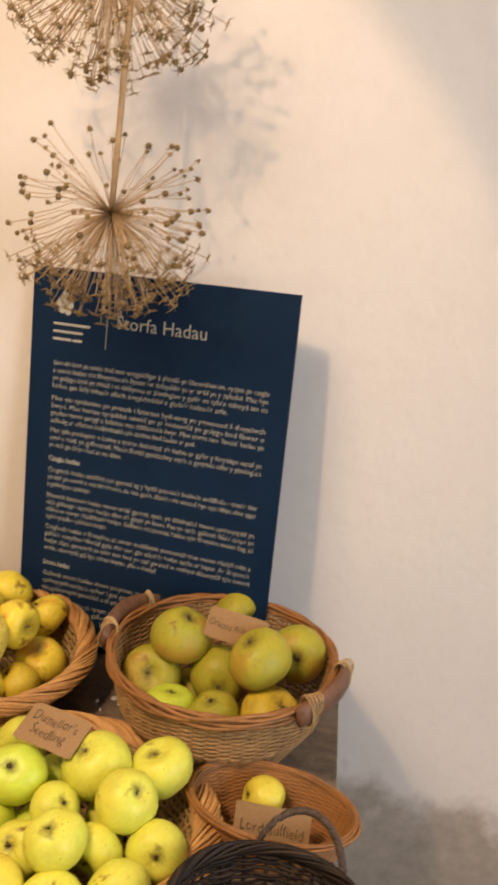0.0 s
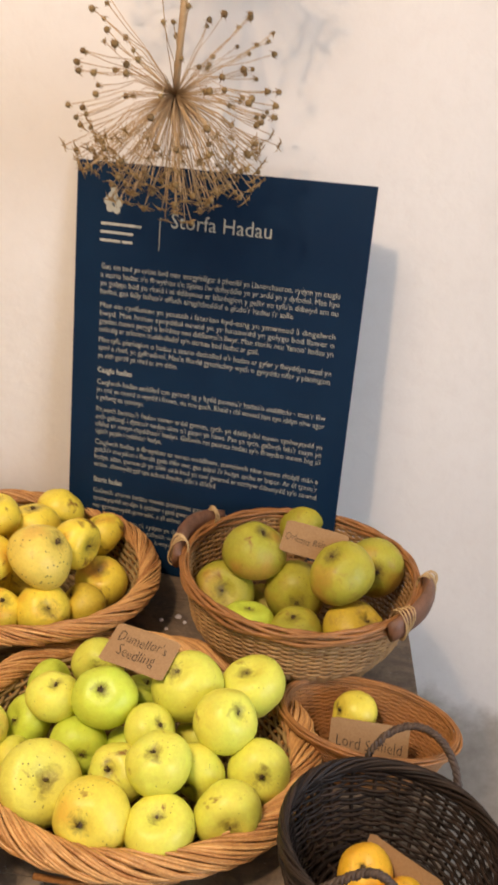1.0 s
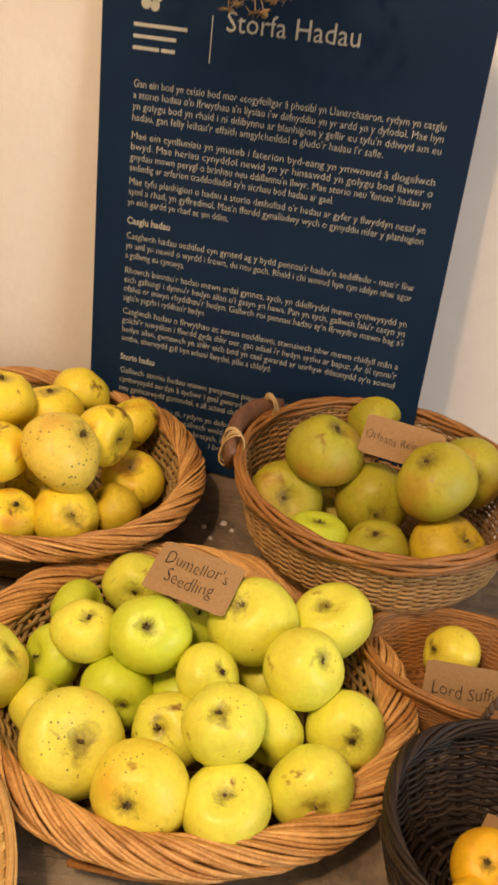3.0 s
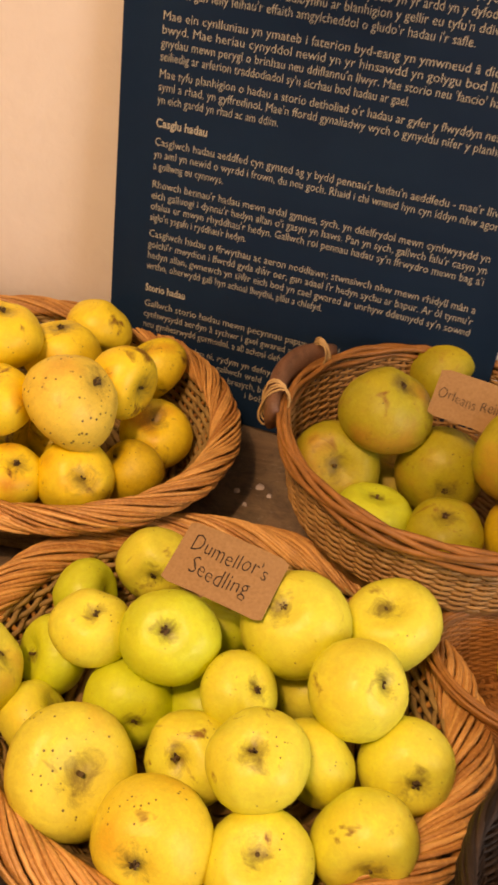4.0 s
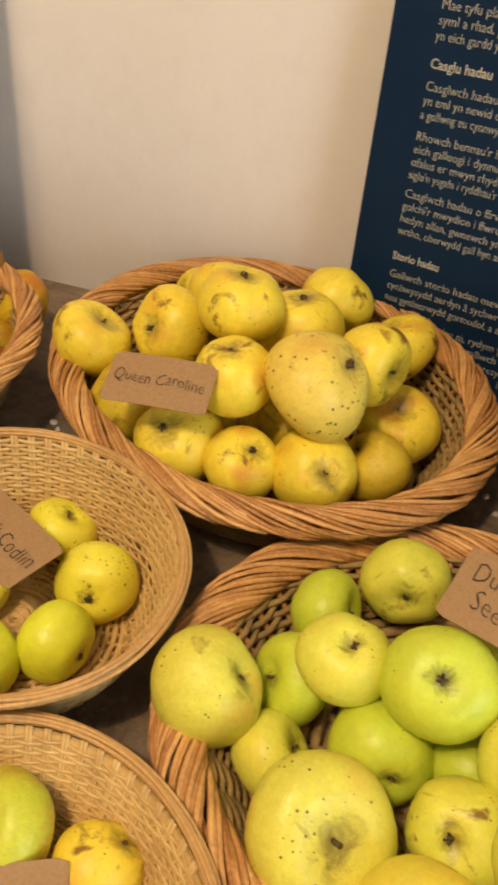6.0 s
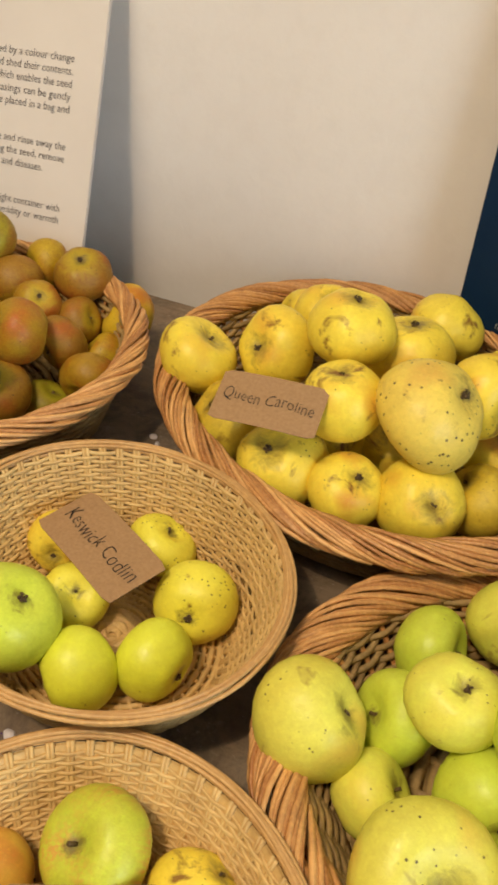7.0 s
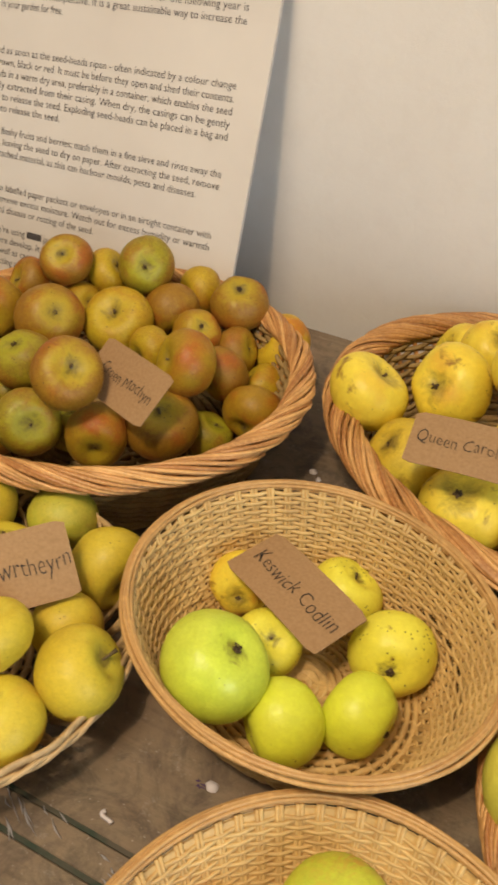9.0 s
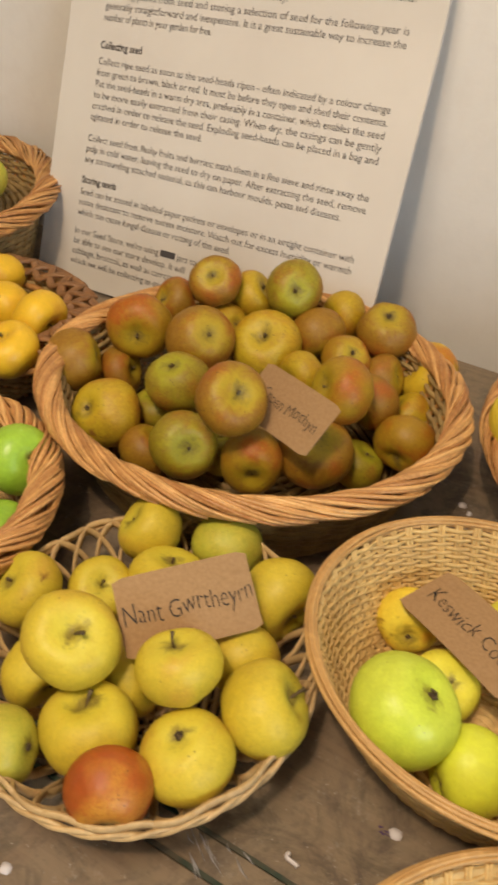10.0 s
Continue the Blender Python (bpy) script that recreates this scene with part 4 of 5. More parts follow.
LABELS = {
    "freckled": "large yellow cooking apple, freckled brown and lightly blushed",
    "chartreuse": "pale yellow-green apple with smooth skin",
    "honey": "smooth honey-gold apple with few marks", "deepgreen": "bright grass-green apple with smooth skin",
    "rustyellow": "small yellow-brown russet apple",
    "amber": "amber-yellow apple with a few brown marks",
    "bruised": "yellow-green apple with brown bruises and spots",
    "lemon": "lemon-yellow cooking apple with small dark flecks", "yellow": "deep yellow cooking apple with a faint blush", "lime": "pale green cooking apple",
    "green": "large bright green apple", "gold": "golden yellow apple with brown scab marks", "spotted": "pale golden apple covered in dark spots",
    "russetgold": "golden apple patched with brown russet", "olive": "dull olive-green apple with russet skin", "striped": "large green apple faintly striped with red",
    "flushed": "yellow apple flushed with red", "russet": "small matt brown russet apple", "russetgreen": "small olive-brown russet apple",
    "flushrusset": "small russet apple flushed with red", "flushgold": "golden apple flushed orange-red", "mustard": "mustard-yellow apple with rough skin",
    "mustardgreen": "greenish mustard apple with smooth skin", "red": "small dark red-orange apple"}
COUNT = [0]


def apple(x, y, z, r, skin, pole, az, el):
    """An apple at x, y, z. pole: c, the eye points to (az, el); s or S, the stem side does; n, the eye does, unseen."""
    i = COUNT[0]
    COUNT[0] += 1
    key = (i * 5 % 11, skin)
    if key not in APPLE_MESHES:
        me = bpy.data.meshes.new("apple")
        me.from_pydata(APPLE_SHAPES[key[0]][0], [], APPLE_SHAPES[key[0]][1])
        me.polygons.foreach_set("use_smooth", [True] * len(me.polygons))
        me.materials.append(SKIN[skin])
        APPLE_MESHES[key] = me
    aim = Vector((math.cos(radians(el)) * math.cos(radians(az)), math.cos(radians(el)) * math.sin(radians(az)), math.sin(radians(el))))
    axis = aim if pole in "sS" else -aim
    turn = axis.to_track_quat("Z", "Y").to_matrix().to_4x4() @ pose(0, 0, 0, 0, 0, i * 77 % 360)
    ob = new("apple", APPLE_MESHES[key])
    ob.matrix_world = Matrix.Translation((x, y, z)) @ turn @ Matrix.Diagonal((r * 1.03, r * 1.03, r * 1.05, 1))
    tagged(ob, LABELS[skin], "apple", "apples")
    for name, me in (("stalk", STALK if pole == "S" else STUB), ("calyx", EYE_MESH)):
        child = new(name, me)
        child.parent = ob
    return ob


# dumellor
apple(-0.292, -0.516, 0.810, 0.0352, "freckled", "c", -2, 40)
apple(-0.247, -0.479, 0.791, 0.0289, "lime", "n", 34, -22)
apple(-0.241, -0.420, 0.794, 0.0290, "lime", "n", 178, -21)
apple(-0.217, -0.484, 0.834, 0.0283, "lemon", "c", -41, 72)
apple(-0.194, -0.377, 0.798, 0.0311, "lemon", "c", -81, 24)
apple(-0.160, -0.489, 0.845, 0.0337, "lime", "c", -96, 57)
apple(-0.126, -0.437, 0.808, 0.0270, "lime", "n", -108, -66)
apple(-0.075, -0.461, 0.850, 0.0386, "lemon", "c", -139, 60)
apple(-0.003, -0.438, 0.840, 0.0349, "lemon", "s", -155, 66)
apple(-0.105, -0.511, 0.828, 0.0275, "lemon", "c", -33, 47)
apple(-0.026, -0.508, 0.850, 0.0332, "lemon", "c", -43, 55)
apple(-0.182, -0.511, 0.792, 0.0320, "lime", "n", -64, 25)
apple(-0.245, -0.530, 0.779, 0.0273, "lemon", "n", -153, -36)
apple(-0.205, -0.575, 0.801, 0.0412, "freckled", "s", -50, 49)
apple(-0.130, -0.552, 0.804, 0.0306, "lemon", "c", -126, 46)
apple(-0.087, -0.569, 0.841, 0.0315, "lemon", "c", -112, 62)
apple(-0.049, -0.541, 0.807, 0.0298, "lemon", "n", 59, 12)
apple(-0.142, -0.614, 0.806, 0.0369, "yellow", "c", -105, 32)
apple(-0.076, -0.613, 0.800, 0.0332, "lemon", "s", -124, 77)
apple(-0.014, -0.587, 0.805, 0.0322, "lemon", "s", -78, 10)
apple(0.013, -0.534, 0.811, 0.0320, "lemon", "n", -81, 31)
apple(-0.129, -0.498, 0.785, 0.0272, "lime", "n", -120, -58)
apple(-0.055, -0.467, 0.789, 0.0270, "lemon", "n", -38, -50)

# caroline
apple(-0.383, -0.210, 0.893, 0.0366, "gold", "c", 76, 87)
apple(-0.339, -0.173, 0.862, 0.0376, "gold", "n", 126, 87)
apple(-0.325, -0.088, 0.844, 0.0352, "gold", "n", 93, 33)
apple(-0.267, -0.213, 0.865, 0.0335, "gold", "n", 163, -5)
apple(-0.254, -0.122, 0.830, 0.0335, "gold", "n", -173, 47)
apple(-0.296, -0.274, 0.876, 0.0432, "spotted", "n", 13, 47)
apple(-0.364, -0.279, 0.869, 0.0332, "gold", "c", -141, 80)
apple(-0.235, -0.195, 0.796, 0.0359, "gold", "s", -111, 73)
apple(-0.340, -0.319, 0.817, 0.0306, "gold", "c", -26, 63)
apple(-0.284, -0.305, 0.815, 0.0348, "gold", "c", -58, 36)
apple(-0.243, -0.266, 0.802, 0.0307, "russetgold", "c", -177, 48)
apple(-0.399, -0.311, 0.815, 0.0373, "gold", "c", -116, 54)
apple(-0.515, -0.234, 0.837, 0.0360, "gold", "n", -157, -57)
apple(-0.450, -0.208, 0.851, 0.0354, "gold", "c", -112, 21)
apple(-0.462, -0.274, 0.812, 0.0355, "russetgold", "n", -134, 50)
apple(-0.432, -0.122, 0.846, 0.0312, "gold", "c", -62, 62)
apple(-0.464, -0.104, 0.820, 0.0313, "gold", "n", 33, -21)
apple(-0.379, -0.240, 0.800, 0.0340, "gold", "n", 20, -60)
apple(-0.330, -0.225, 0.800, 0.0320, "gold", "n", 80, -60)

# keswick
apple(-0.495, -0.537, 0.816, 0.0351, "green", "c", 7, 59)
apple(-0.487, -0.479, 0.777, 0.0245, "bruised", "s", -38, 63)
apple(-0.449, -0.533, 0.781, 0.0282, "chartreuse", "n", -120, 1)
apple(-0.407, -0.502, 0.780, 0.0278, "chartreuse", "n", -14, -2)
apple(-0.405, -0.448, 0.782, 0.0301, "bruised", "c", -77, 20)
apple(-0.456, -0.406, 0.777, 0.0265, "bruised", "n", -119, -63)
apple(-0.529, -0.435, 0.777, 0.0244, "gold", "c", -73, 1)

# reinette
apple(-0.056, -0.259, 0.844, 0.0395, "olive", "s", -95, 36)
apple(-0.020, -0.244, 0.903, 0.0407, "olive", "n", -20, 77)
apple(0.037, -0.257, 0.854, 0.0399, "olive", "c", -85, 7)
apple(0.090, -0.291, 0.911, 0.0395, "olive", "n", -166, 60)
apple(0.138, -0.226, 0.886, 0.0385, "olive", "c", -90, 18)
apple(0.042, -0.111, 0.873, 0.0372, "olive", "n", 135, 11)
apple(0.113, -0.314, 0.846, 0.0380, "russetgold", "n", -38, 48)
apple(0.040, -0.326, 0.843, 0.0327, "olive", "n", -132, 74)
apple(-0.020, -0.313, 0.836, 0.0330, "lime", "n", -102, -81)
apple(0.003, -0.221, 0.805, 0.0351, "olive", "n", -139, -80)

# suffield
apple(0.116, -0.413, 0.797, 0.0270, "yellow", "n", -171, 26)

# dark
apple(0.121, -0.621, 0.788, 0.0262, "amber", "n", -117, 62)
apple(0.153, -0.650, 0.787, 0.0245, "amber", "n", 142, -22)
apple(0.112, -0.655, 0.783, 0.0235, "amber", "n", -154, -62)

# striped_bowl
apple(-0.423, -0.664, 0.777, 0.0260, "flushed", "n", 131, 73)
apple(-0.370, -0.630, 0.790, 0.0318, "striped", "s", -132, 49)
apple(-0.313, -0.625, 0.778, 0.0260, "gold", "n", 47, 38)

# croen
apple(-0.912, -0.357, 0.824, 0.0288, "russet", "c", 26, 22)
apple(-0.878, -0.299, 0.846, 0.0314, "flushrusset", "s", -61, -4)
apple(-0.948, -0.275, 0.809, 0.0235, "rustyellow", "n", 85, 15)
apple(-0.876, -0.243, 0.847, 0.0238, "russet", "n", 56, -20)
apple(-0.835, -0.233, 0.877, 0.0247, "russet", "s", -78, 48)
apple(-0.812, -0.200, 0.856, 0.0236, "rustyellow", "n", -161, -44)
apple(-0.768, -0.196, 0.874, 0.0275, "russetgreen", "c", -62, 22)
apple(-0.810, -0.296, 0.852, 0.0314, "russet", "c", -34, 39)
apple(-0.818, -0.239, 0.835, 0.0236, "flushrusset", "n", -18, 33)
apple(-0.766, -0.249, 0.838, 0.0333, "rustyellow", "s", -73, 56)
apple(-0.734, -0.203, 0.836, 0.0276, "russet", "c", -44, -27)
apple(-0.729, -0.155, 0.839, 0.0237, "rustyellow", "n", 50, -6)
apple(-0.678, -0.167, 0.845, 0.0287, "russet", "n", -73, 72)
apple(-0.627, -0.167, 0.812, 0.0309, "flushgold", "n", 32, -28)
apple(-0.888, -0.321, 0.801, 0.0235, "russet", "n", -157, -24)
apple(-0.849, -0.389, 0.808, 0.0315, "rustyellow", "n", -111, 30)
apple(-0.796, -0.353, 0.842, 0.0283, "russetgreen", "n", -97, 68)
apple(-0.721, -0.385, 0.869, 0.0294, "russet", "s", -28, 55)
apple(-0.761, -0.395, 0.813, 0.0288, "russetgreen", "s", -41, 27)
apple(-0.705, -0.374, 0.807, 0.0273, "flushrusset", "s", -57, 1)
apple(-0.666, -0.333, 0.806, 0.0331, "russet", "s", -66, 74)
apple(-0.664, -0.290, 0.847, 0.0294, "flushrusset", "n", 41, -20)
apple(-0.609, -0.268, 0.802, 0.0272, "flushrusset", "n", 92, 26)
apple(-0.715, -0.269, 0.832, 0.0235, "rustyellow", "n", 60, 3)
apple(-0.692, -0.226, 0.837, 0.0233, "flushrusset", "c", -38, 52)
apple(-0.661, -0.204, 0.816, 0.0235, "russet", "n", -178, -25)
apple(-0.625, -0.219, 0.792, 0.0238, "rustyellow", "n", 19, -50)
apple(-0.651, -0.249, 0.818, 0.0258, "russet", "n", 70, 17)
apple(-0.641, -0.295, 0.779, 0.0237, "russetgreen", "n", -152, -55)
apple(-0.803, -0.394, 0.787, 0.0235, "russet", "n", -138, -51)
apple(-0.745, -0.356, 0.787, 0.0237, "russetgreen", "n", -51, -78)
apple(-0.825, -0.346, 0.795, 0.0236, "russetgreen", "n", -47, -81)

# nant
apple(-0.727, -0.486, 0.804, 0.0252, "mustard", "n", 38, -40)
apple(-0.671, -0.465, 0.800, 0.0258, "mustardgreen", "n", 112, 18)
apple(-0.689, -0.517, 0.795, 0.0289, "mustard", "n", -85, -68)
apple(-0.760, -0.586, 0.806, 0.0269, "mustard", "n", 40, -47)
apple(-0.689, -0.619, 0.834, 0.0301, "mustard", "S", -26, 58)
apple(-0.727, -0.548, 0.791, 0.0240, "mustard", "S", -45, 60)
apple(-0.613, -0.490, 0.798, 0.0303, "mustard", "n", 161, 2)
apple(-0.621, -0.598, 0.832, 0.0257, "mustard", "S", 169, 68)
apple(-0.607, -0.546, 0.796, 0.0242, "mustard", "n", 135, 10)
apple(-0.571, -0.580, 0.807, 0.0297, "mustard", "S", 39, 31)
apple(-0.595, -0.629, 0.801, 0.0288, "mustard", "c", -155, 78)
apple(-0.617, -0.674, 0.805, 0.0250, "red", "c", -53, 3)
apple(-0.658, -0.644, 0.794, 0.0305, "mustard", "S", 127, 76)
apple(-0.692, -0.681, 0.796, 0.0240, "mustardgreen", "n", 19, 20)
apple(-0.663, -0.594, 0.785, 0.0242, "mustard", "n", -165, -14)
apple(-0.718, -0.627, 0.790, 0.0240, "mustard", "n", 170, 7)

# plaited
apple(-0.985, -0.326, 0.832, 0.0275, "honey", "n", -180, 17)
apple(-0.968, -0.385, 0.828, 0.0300, "honey", "n", 39, -72)
apple(-1.091, -0.273, 0.823, 0.0270, "honey", "n", 158, 35)
apple(-1.035, -0.319, 0.823, 0.0270, "honey", "n", 77, -2)
apple(-1.040, -0.375, 0.826, 0.0280, "honey", "n", 20, -40)

# greens
apple(-0.858, -0.489, 0.815, 0.0290, "deepgreen", "c", -8, 31)
apple(-0.832, -0.546, 0.790, 0.0280, "deepgreen", "n", -180, 11)

# upper
apple(-1.190, -0.185, 0.888, 0.0260, "mustardgreen", "c", -40, 33)
apple(-1.235, -0.155, 0.884, 0.0260, "mustardgreen", "n", -152, -39)
apple(-1.178, -0.240, 0.874, 0.0255, "mustardgreen", "n", 129, 42)
apple(-1.240, -0.215, 0.888, 0.0265, "mustardgreen", "n", 70, 30)


# ---- kraft paper labels ----
def card_label(text, cx, cy, cz, u, vv, w, h, size, label):
    """A kraft card with rounded corners and handwriting; u runs along it, vv up it."""
    u, vv = Vector(u).normalized(), Vector(vv)
    vv = (vv - u * vv.dot(u)).normalized()
    n = u.cross(vv)
    m = Matrix((( u.x, vv.x, n.x, cx), (u.y, vv.y, n.y, cy), (u.z, vv.z, n.z, cz), (0, 0, 0, 1)))
    ob = empty("paper_label", m)
    tagged(ob, label, "label", "apple labels")

    def bend(x):
        return 0.0022 * (1 - (2 * x / w) ** 2)

    s = Shape()
    xs = np.linspace(-w / 2, w / 2, 15)
    rc = 0.0022

    def edge(x):
        d = max(0.0, abs(x) - (w / 2 - rc))
        return h / 2 - rc + math.sqrt(max(0.0, rc * rc - d * d))

    top = [[(x, e * edge(x), bend(x)) for x in xs] for e in (-1, 0, 1)]
    low = [[(p[0], p[1], p[2] - 0.0006) for p in row] for row in top]
    s.grid(top)
    s.grid([row[::-1] for row in low])
    s.grid([low[0], top[0]])
    s.grid([top[2], low[2]])
    s.grid([[row[0] for row in low][::-1], [row[0] for row in top][::-1]])
    s.grid([[row[-1] for row in low], [row[-1] for row in top]])
    part("card", s, KRAFT, ob, smooth=False)
    s = Shape()
    for k, (line, x0, y0, width) in enumerate(text):
        co, faces = letters(line, size, width, -0.016 * size)
        o = len(s.v)
        for q in co:
            x = x0 + q[0]
            s.v.append((x, y0 + q[1] + 0.0012 * math.sin(q[0] * 160 + k) + 0.10 * q[1] * math.sin(q[0] * 300), bend(x) + 0.0005))
        s.f += [tuple(o + i for i in f) for f in faces]
    part("handwriting", s, INK, ob, "black handwritten name", smooth=False)
    return ob


card_label([("Dumellor's", -0.031, 0.003, 0.060), ("Seedling", -0.024, -0.014, 0.046)], -0.130, -0.453, 0.882, (0.956, -0.291, -0.033), (0.282, 0.887, 0.365), 0.078, 0.050, 0.018,
           "brown kraft card handwritten with an apple name, on lemon-green apples")
card_label([("Queen Caroline", -0.037, -0.004, 0.073)], -0.4085, -0.3245, 0.879, (0.99, 0.07, 0.05), (-0.089, 0.92, 0.38), 0.084, 0.045, 0.015,
           "brown kraft card handwritten with an apple name, on golden apples")
card_label([("Keswick Codlin", -0.043, -0.006, 0.088)], -0.481, -0.451, 0.810, (0.886, -0.454, 0.03), (0.445, 0.889, 0.106), 0.102, 0.049, 0.018,
           "brown kraft card handwritten with an apple name, among green apples")
card_label([("Nant Gwrtheyrn", -0.043, -0.006, 0.086)], -0.643, -0.558, 0.838, (0.66, 0.75, 0.056), (-0.60, 0.50, 0.58), 0.090, 0.052, 0.019,
           "brown kraft card handwritten with an apple name, on mustard apples")
card_label([("Croen Mochyn", -0.030, -0.005, 0.068)], -0.685, -0.357, 0.860, (0.93, -0.35, 0.04), (0.37, 0.67, 0.63), 0.090, 0.049, 0.015,
           "brown kraft card handwritten with an apple name, on russet apples")
card_label([("Orleans Reinette", -0.038, -0.005, 0.072)], 0.053, -0.262, 0.933, (0.975, -0.213, -0.065), (0.18, 0.585, 0.791), 0.082, 0.041, 0.013,
           "brown kraft card handwritten with an apple name, on olive apples")
card_label([("Lord Suffield", -0.037, -0.008, 0.074)], 0.131, -0.456, 0.797, (1.0, -0.05, 0.0), (0.0, 0.45, 0.89), 0.088, 0.046, 0.018,
           "brown kraft card with a handwritten name, propped in a bowl")
card_label([("", 0, 0, 0.0)], 0.1525, -0.618, 0.782, (0.735, -0.668, 0.11), (0.376, 0.451, 0.806), 0.086, 0.045, 0.015,
           "blank side of a brown kraft card in the black basket")
card_label([("", 0, 0, 0.0)], -0.354, -0.672, 0.790, (0.90, 0.43, 0.0), (-0.30, 0.75, 0.58), 0.085, 0.048, 0.015,
           "brown kraft card lying among apples in a cane bowl")


# ---- dried allium heads hanging before the wall ----
def allium(x, y, z, rad, top, seed, count, label, bend=0.0):
    """A dried seed head hung stem up: many thin stalks, each with a small star-shaped capsule."""
    ob = tagged(empty("dried_allium", pose(x, y, z)), label, "dried flower", "dried flowers")
    rng = np.random.RandomState(seed)
    s = Shape()
    u = np.linspace(0, 1, 12)
    s.tube(np.stack([0.012 * np.sin(u * 3) + bend * u, 0.004 * np.sin(u * 5), (top - z) * u], -1), 0.0042 - 0.001 * u, 7)
    part("stem", s, DRY_STALK, ob, "pale dry hanging stem")
    stalks, heads, tepals = Shape(), Shape(), Shape()
    for i in range(count):
        cz = rng.uniform(-1.0, 0.75)
        if rng.rand() < 0.40:
            cz = rng.uniform(-1.0, -0.35)
        az = rng.rand() * 2 * np.pi
        flat_ = math.sqrt(1 - cz * cz)
        d = np.array([flat_ * math.cos(az), flat_ * math.sin(az), cz])
        tip = d * rad * rng.uniform(0.70, 1.0) * (1.0 if cz > -0.3 else 1.03)
        tip[1] = min(tip[1], 0.10 if y < -0.11 else -y - 0.02)
        mid = tip * 0.5 + np.array([0, 0, 0.010 * (1 - abs(cz))]) + rng.normal(size=3) * 0.004
        q = np.array([tip * 0.01, (tip * 0.01 + mid) / 2, mid, (mid + tip) / 2 - [0, 0, 0.002], tip])
        stalks.tube(q, [0.0008, 0.0005, 0.00045, 0.00045, 0.0006], 4)
        axis = (tip - mid) / np.linalg.norm(tip - mid)
        e1 = np.cross(axis, rng.normal(size=3))
        e1 /= np.linalg.norm(e1)
        e2 = np.cross(axis, e1)
        big = rng.uniform(0.7, 1.2)
        spent = cz < -0.25
        if not spent or rng.rand() < 0.3:
            # a ripe capsule, three-lobed
            heads.tube([tip, tip + axis * 0.0022 * big, tip + axis * 0.0050 * big, tip + axis * 0.0066 * big], [0.0012 * big, 0.0036 * big, 0.0030 * big, 0.0008], 6)
        for k in range(6):
            a_ = k * 1.047 + rng.uniform(-0.35, 0.35)
            out = e1 * math.cos(a_) + e2 * math.sin(a_)
            reach = rng.uniform(0.007, 0.013) if spent else rng.uniform(0.003, 0.007) * big
            tepals.tube([tip + axis * 0.001, tip + out * reach * 0.55 + axis * rng.uniform(0.0, 0.003), tip + out * reach - axis * rng.uniform(-0.006, 0.004)], [0.0009, 0.0007, 0.00015], 3)
    part("umbel", stalks, DRY_STALK, ob, kind="stuff")
    part("capsule_fringe", heads, DRY_HEAD, ob, "brown dry seed capsules", kind="stuff")
    part("tepal_fringe", tepals, DRY_TEPAL, ob, "spidery pale brown dry petals", kind="stuff")
    return ob


allium(-0.166, -0.150, 1.442, 0.142, TOP, 11, 265, "dried brown allium seed head hanging before a notice board", 0.03)
allium(-0.176, -0.150, 1.728, 0.145, TOP, 12, 265, "dried brown allium seed head hanging by its stem", -0.04)


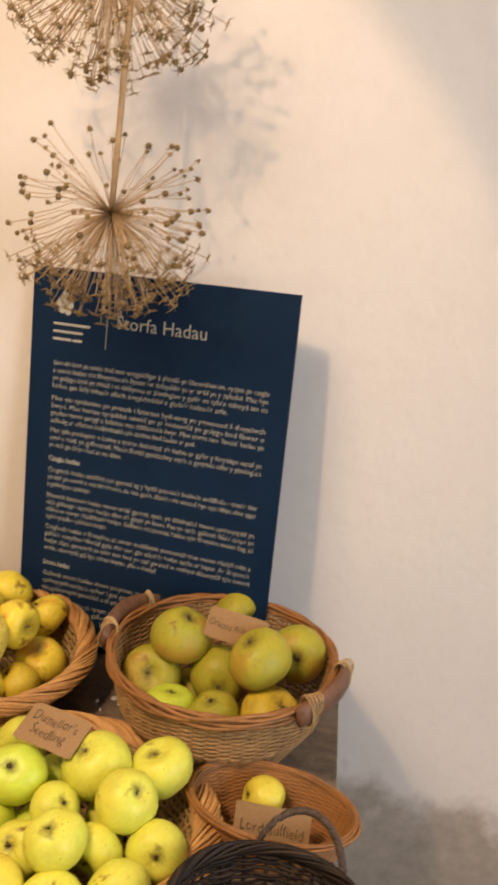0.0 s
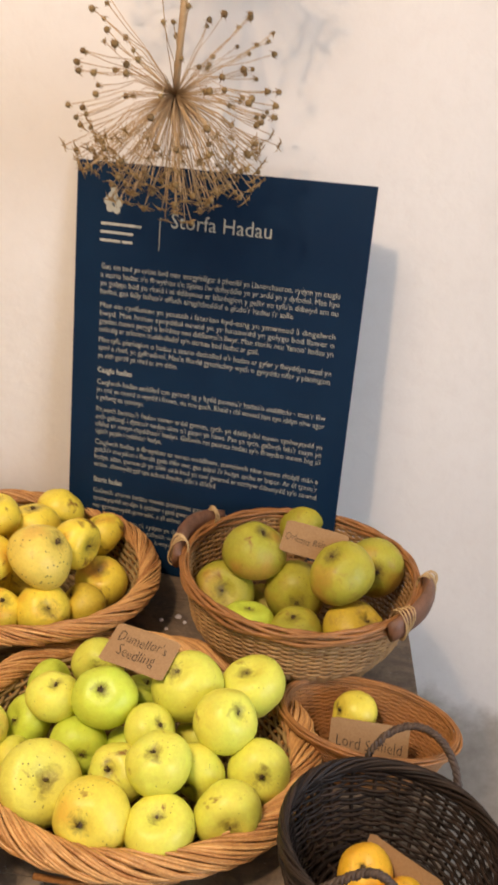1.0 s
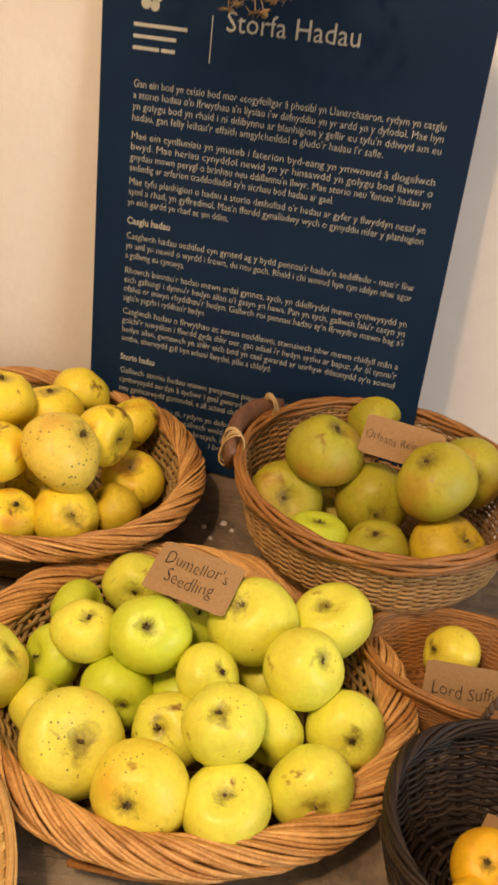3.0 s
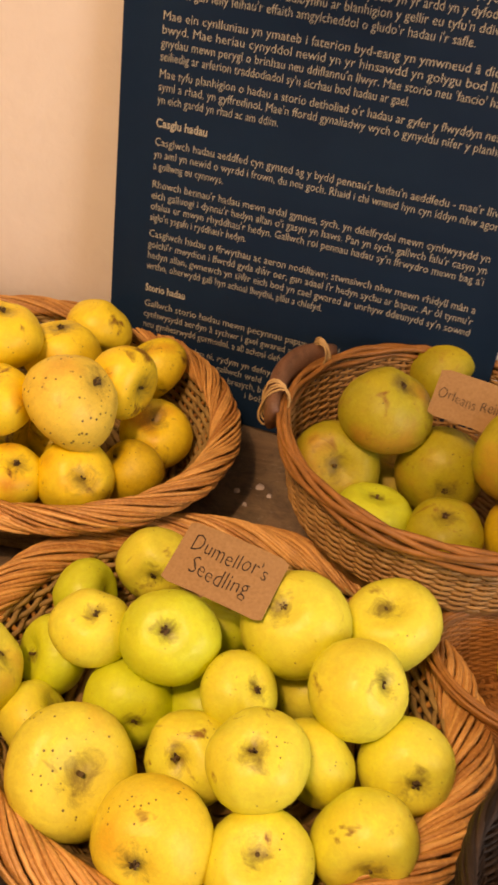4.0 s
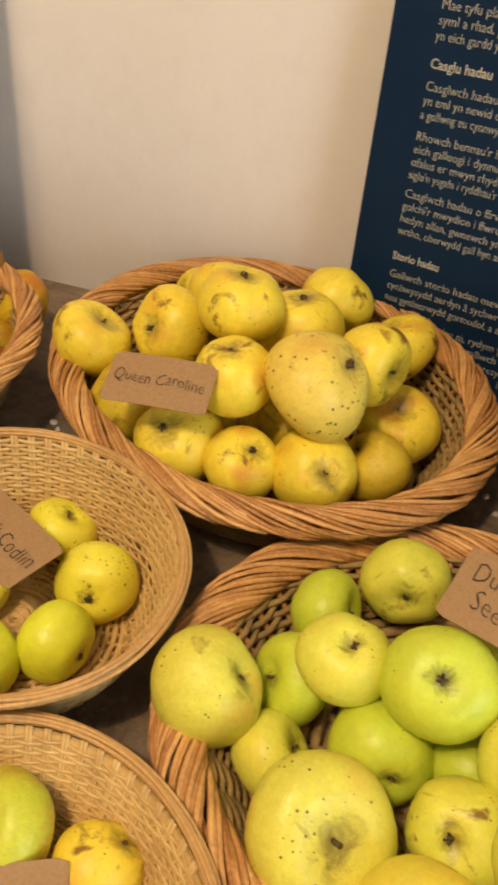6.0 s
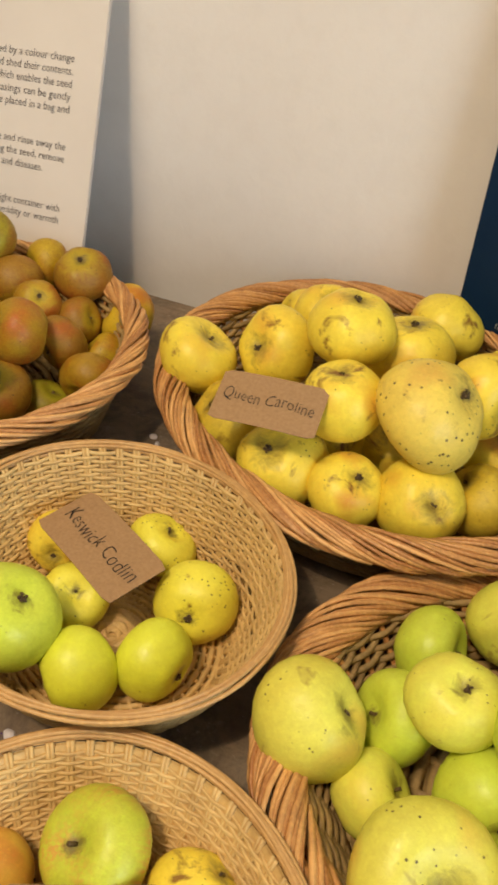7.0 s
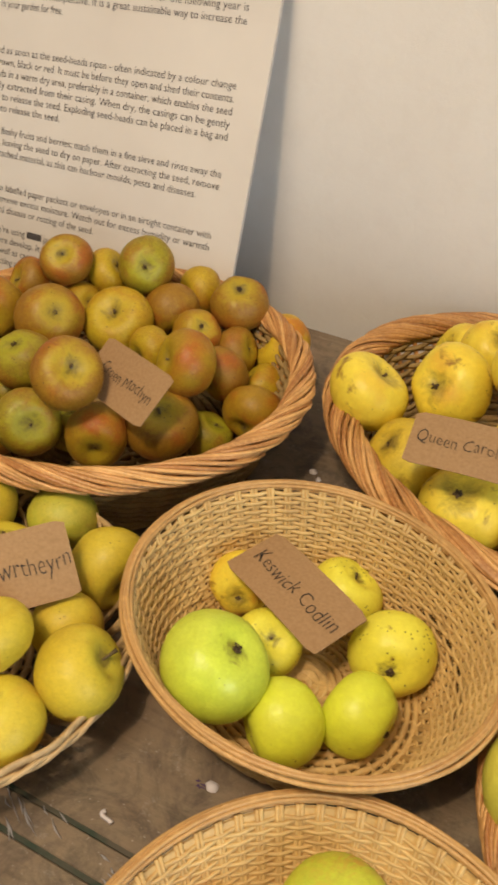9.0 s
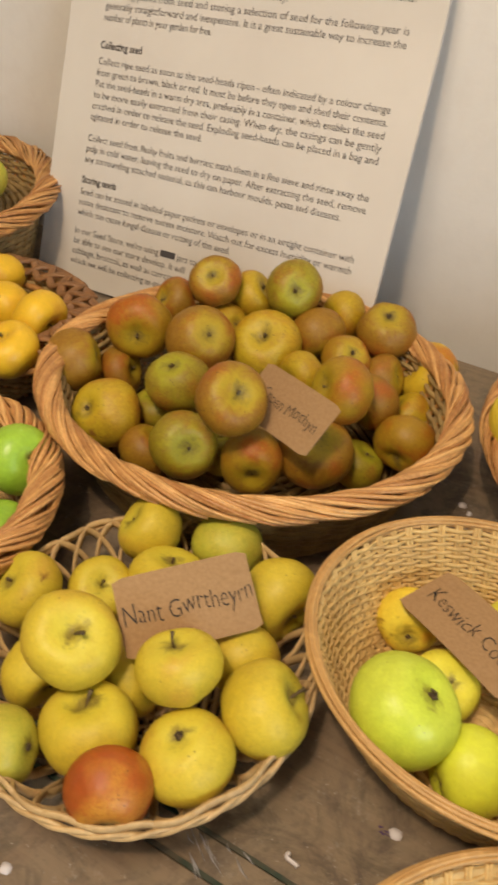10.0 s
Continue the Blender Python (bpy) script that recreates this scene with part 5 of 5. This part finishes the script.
# ---- paint chips on the table ----
def chip(x, y, size, turn, label, curl=False):
    s = Shape()
    if curl:
        th = np.linspace(0, 4.2, 12)
        s.tube(np.stack([size * 0.5 * np.cos(th) * (1 - th / 9), size * 0.8 * (th / 4.2 - 0.5), np.full(12, 0.0012)], -1), 0.0016, 5)
    else:
        n = 9
        ring = [(size * (0.8 + 0.4 * noise.noise(Vector((k * 1.7, x * 50, 0)))) * math.cos(k * 6.283 / n), size * (0.8 + 0.4 * noise.noise(Vector((k * 2.1, y * 50, 3)))) * math.sin(k * 6.283 / n)) for k in range(n)]
        s.v = [(p[0], p[1], 0.0) for p in ring] + [(p[0] * 0.8, p[1] * 0.8, 0.0022) for p in ring]
        s.f = [(k, (k + 1) % n, n + (k + 1) % n, n + k) for k in range(n)] + [tuple(range(n, 2 * n))]
    ob = new("paint_chip", s.mesh("paint_chip"))
    ob.data.materials.append(CHIP)
    ob.matrix_world = pose(x, y, TZ + 0.0003, 0, 0, turn)
    return tagged(ob, label, "paint chip", "paint chips")


chip(-0.474, -0.577, 0.0055, 10, "small round white blob on the worn table")
chip(-0.521, -0.626, 0.009, 20, "curled white shaving on the worn table", True)
chip(-0.660, -0.721, 0.005, 40, "small white fleck on the worn table")
chip(-0.123, -0.193, 0.006, 30, "white paint fleck on the worn table")
chip(-0.112, -0.205, 0.0035, 80, "tiny white paint fleck on the worn table")
chip(-0.547, -0.260, 0.0045, 10, "white paint fleck on the worn table")
chip(-0.538, -0.268, 0.003, 60, "tiny white paint fleck on the worn table")
chip(-0.300, -0.640, 0.006, 0, "white paint fleck on the worn table")


def scrape(x, y, turn, n, length, label, material):
    """A scuffed patch: thin uneven slivers of old paint lying side by side."""
    rng = np.random.RandomState(n)
    s = Shape()
    for k in range(n):
        u0, v0, run = rng.uniform(-0.5, 0.3) * length, rng.uniform(-0.25, 0.25) * length, rng.uniform(0.25, 0.7) * length
        w = rng.uniform(0.0003, 0.0009)
        s.tube([(u0, v0, 0.0), (u0 + run * 0.5, v0 + rng.uniform(-0.001, 0.001), 0.0003), (u0 + run, v0 + rng.uniform(-0.002, 0.002), 0.0)], [w * 0.3, w, w * 0.2], 4)
    ob = new("paint_scrape", s.mesh("paint_scrape"))
    ob.data.materials.append(material)
    ob.matrix_world = pose(x, y, TZ + 0.0003, 0, 0, turn)
    return tagged(ob, label, "paint scrape", kind="stuff")


scrape(-0.577, -0.645, -35, 9, 0.030, "pale blue-white scraped paint on the worn table", SCUFF)
scrape(-0.548, -0.640, -30, 3, 0.026, "thin pale scratch in the worn table", SCUFF)
scrape(-0.505, -0.652, -20, 4, 0.016, "faint grey scuff between two green joints", SCUFF)
scrape(-0.480, -0.617, 60, 2, 0.014, "thin pale scratch in the worn table", SCUFF)
scrape(-0.482, -0.579, 15, 5, 0.010, "small violet ink stain on the worn table", VIOLET)
chip(-0.146, -0.205, 0.004, 55, "tiny white paint fleck on the worn table")
chip(-0.135, -0.225, 0.003, 20, "tiny white paint fleck on the worn table")
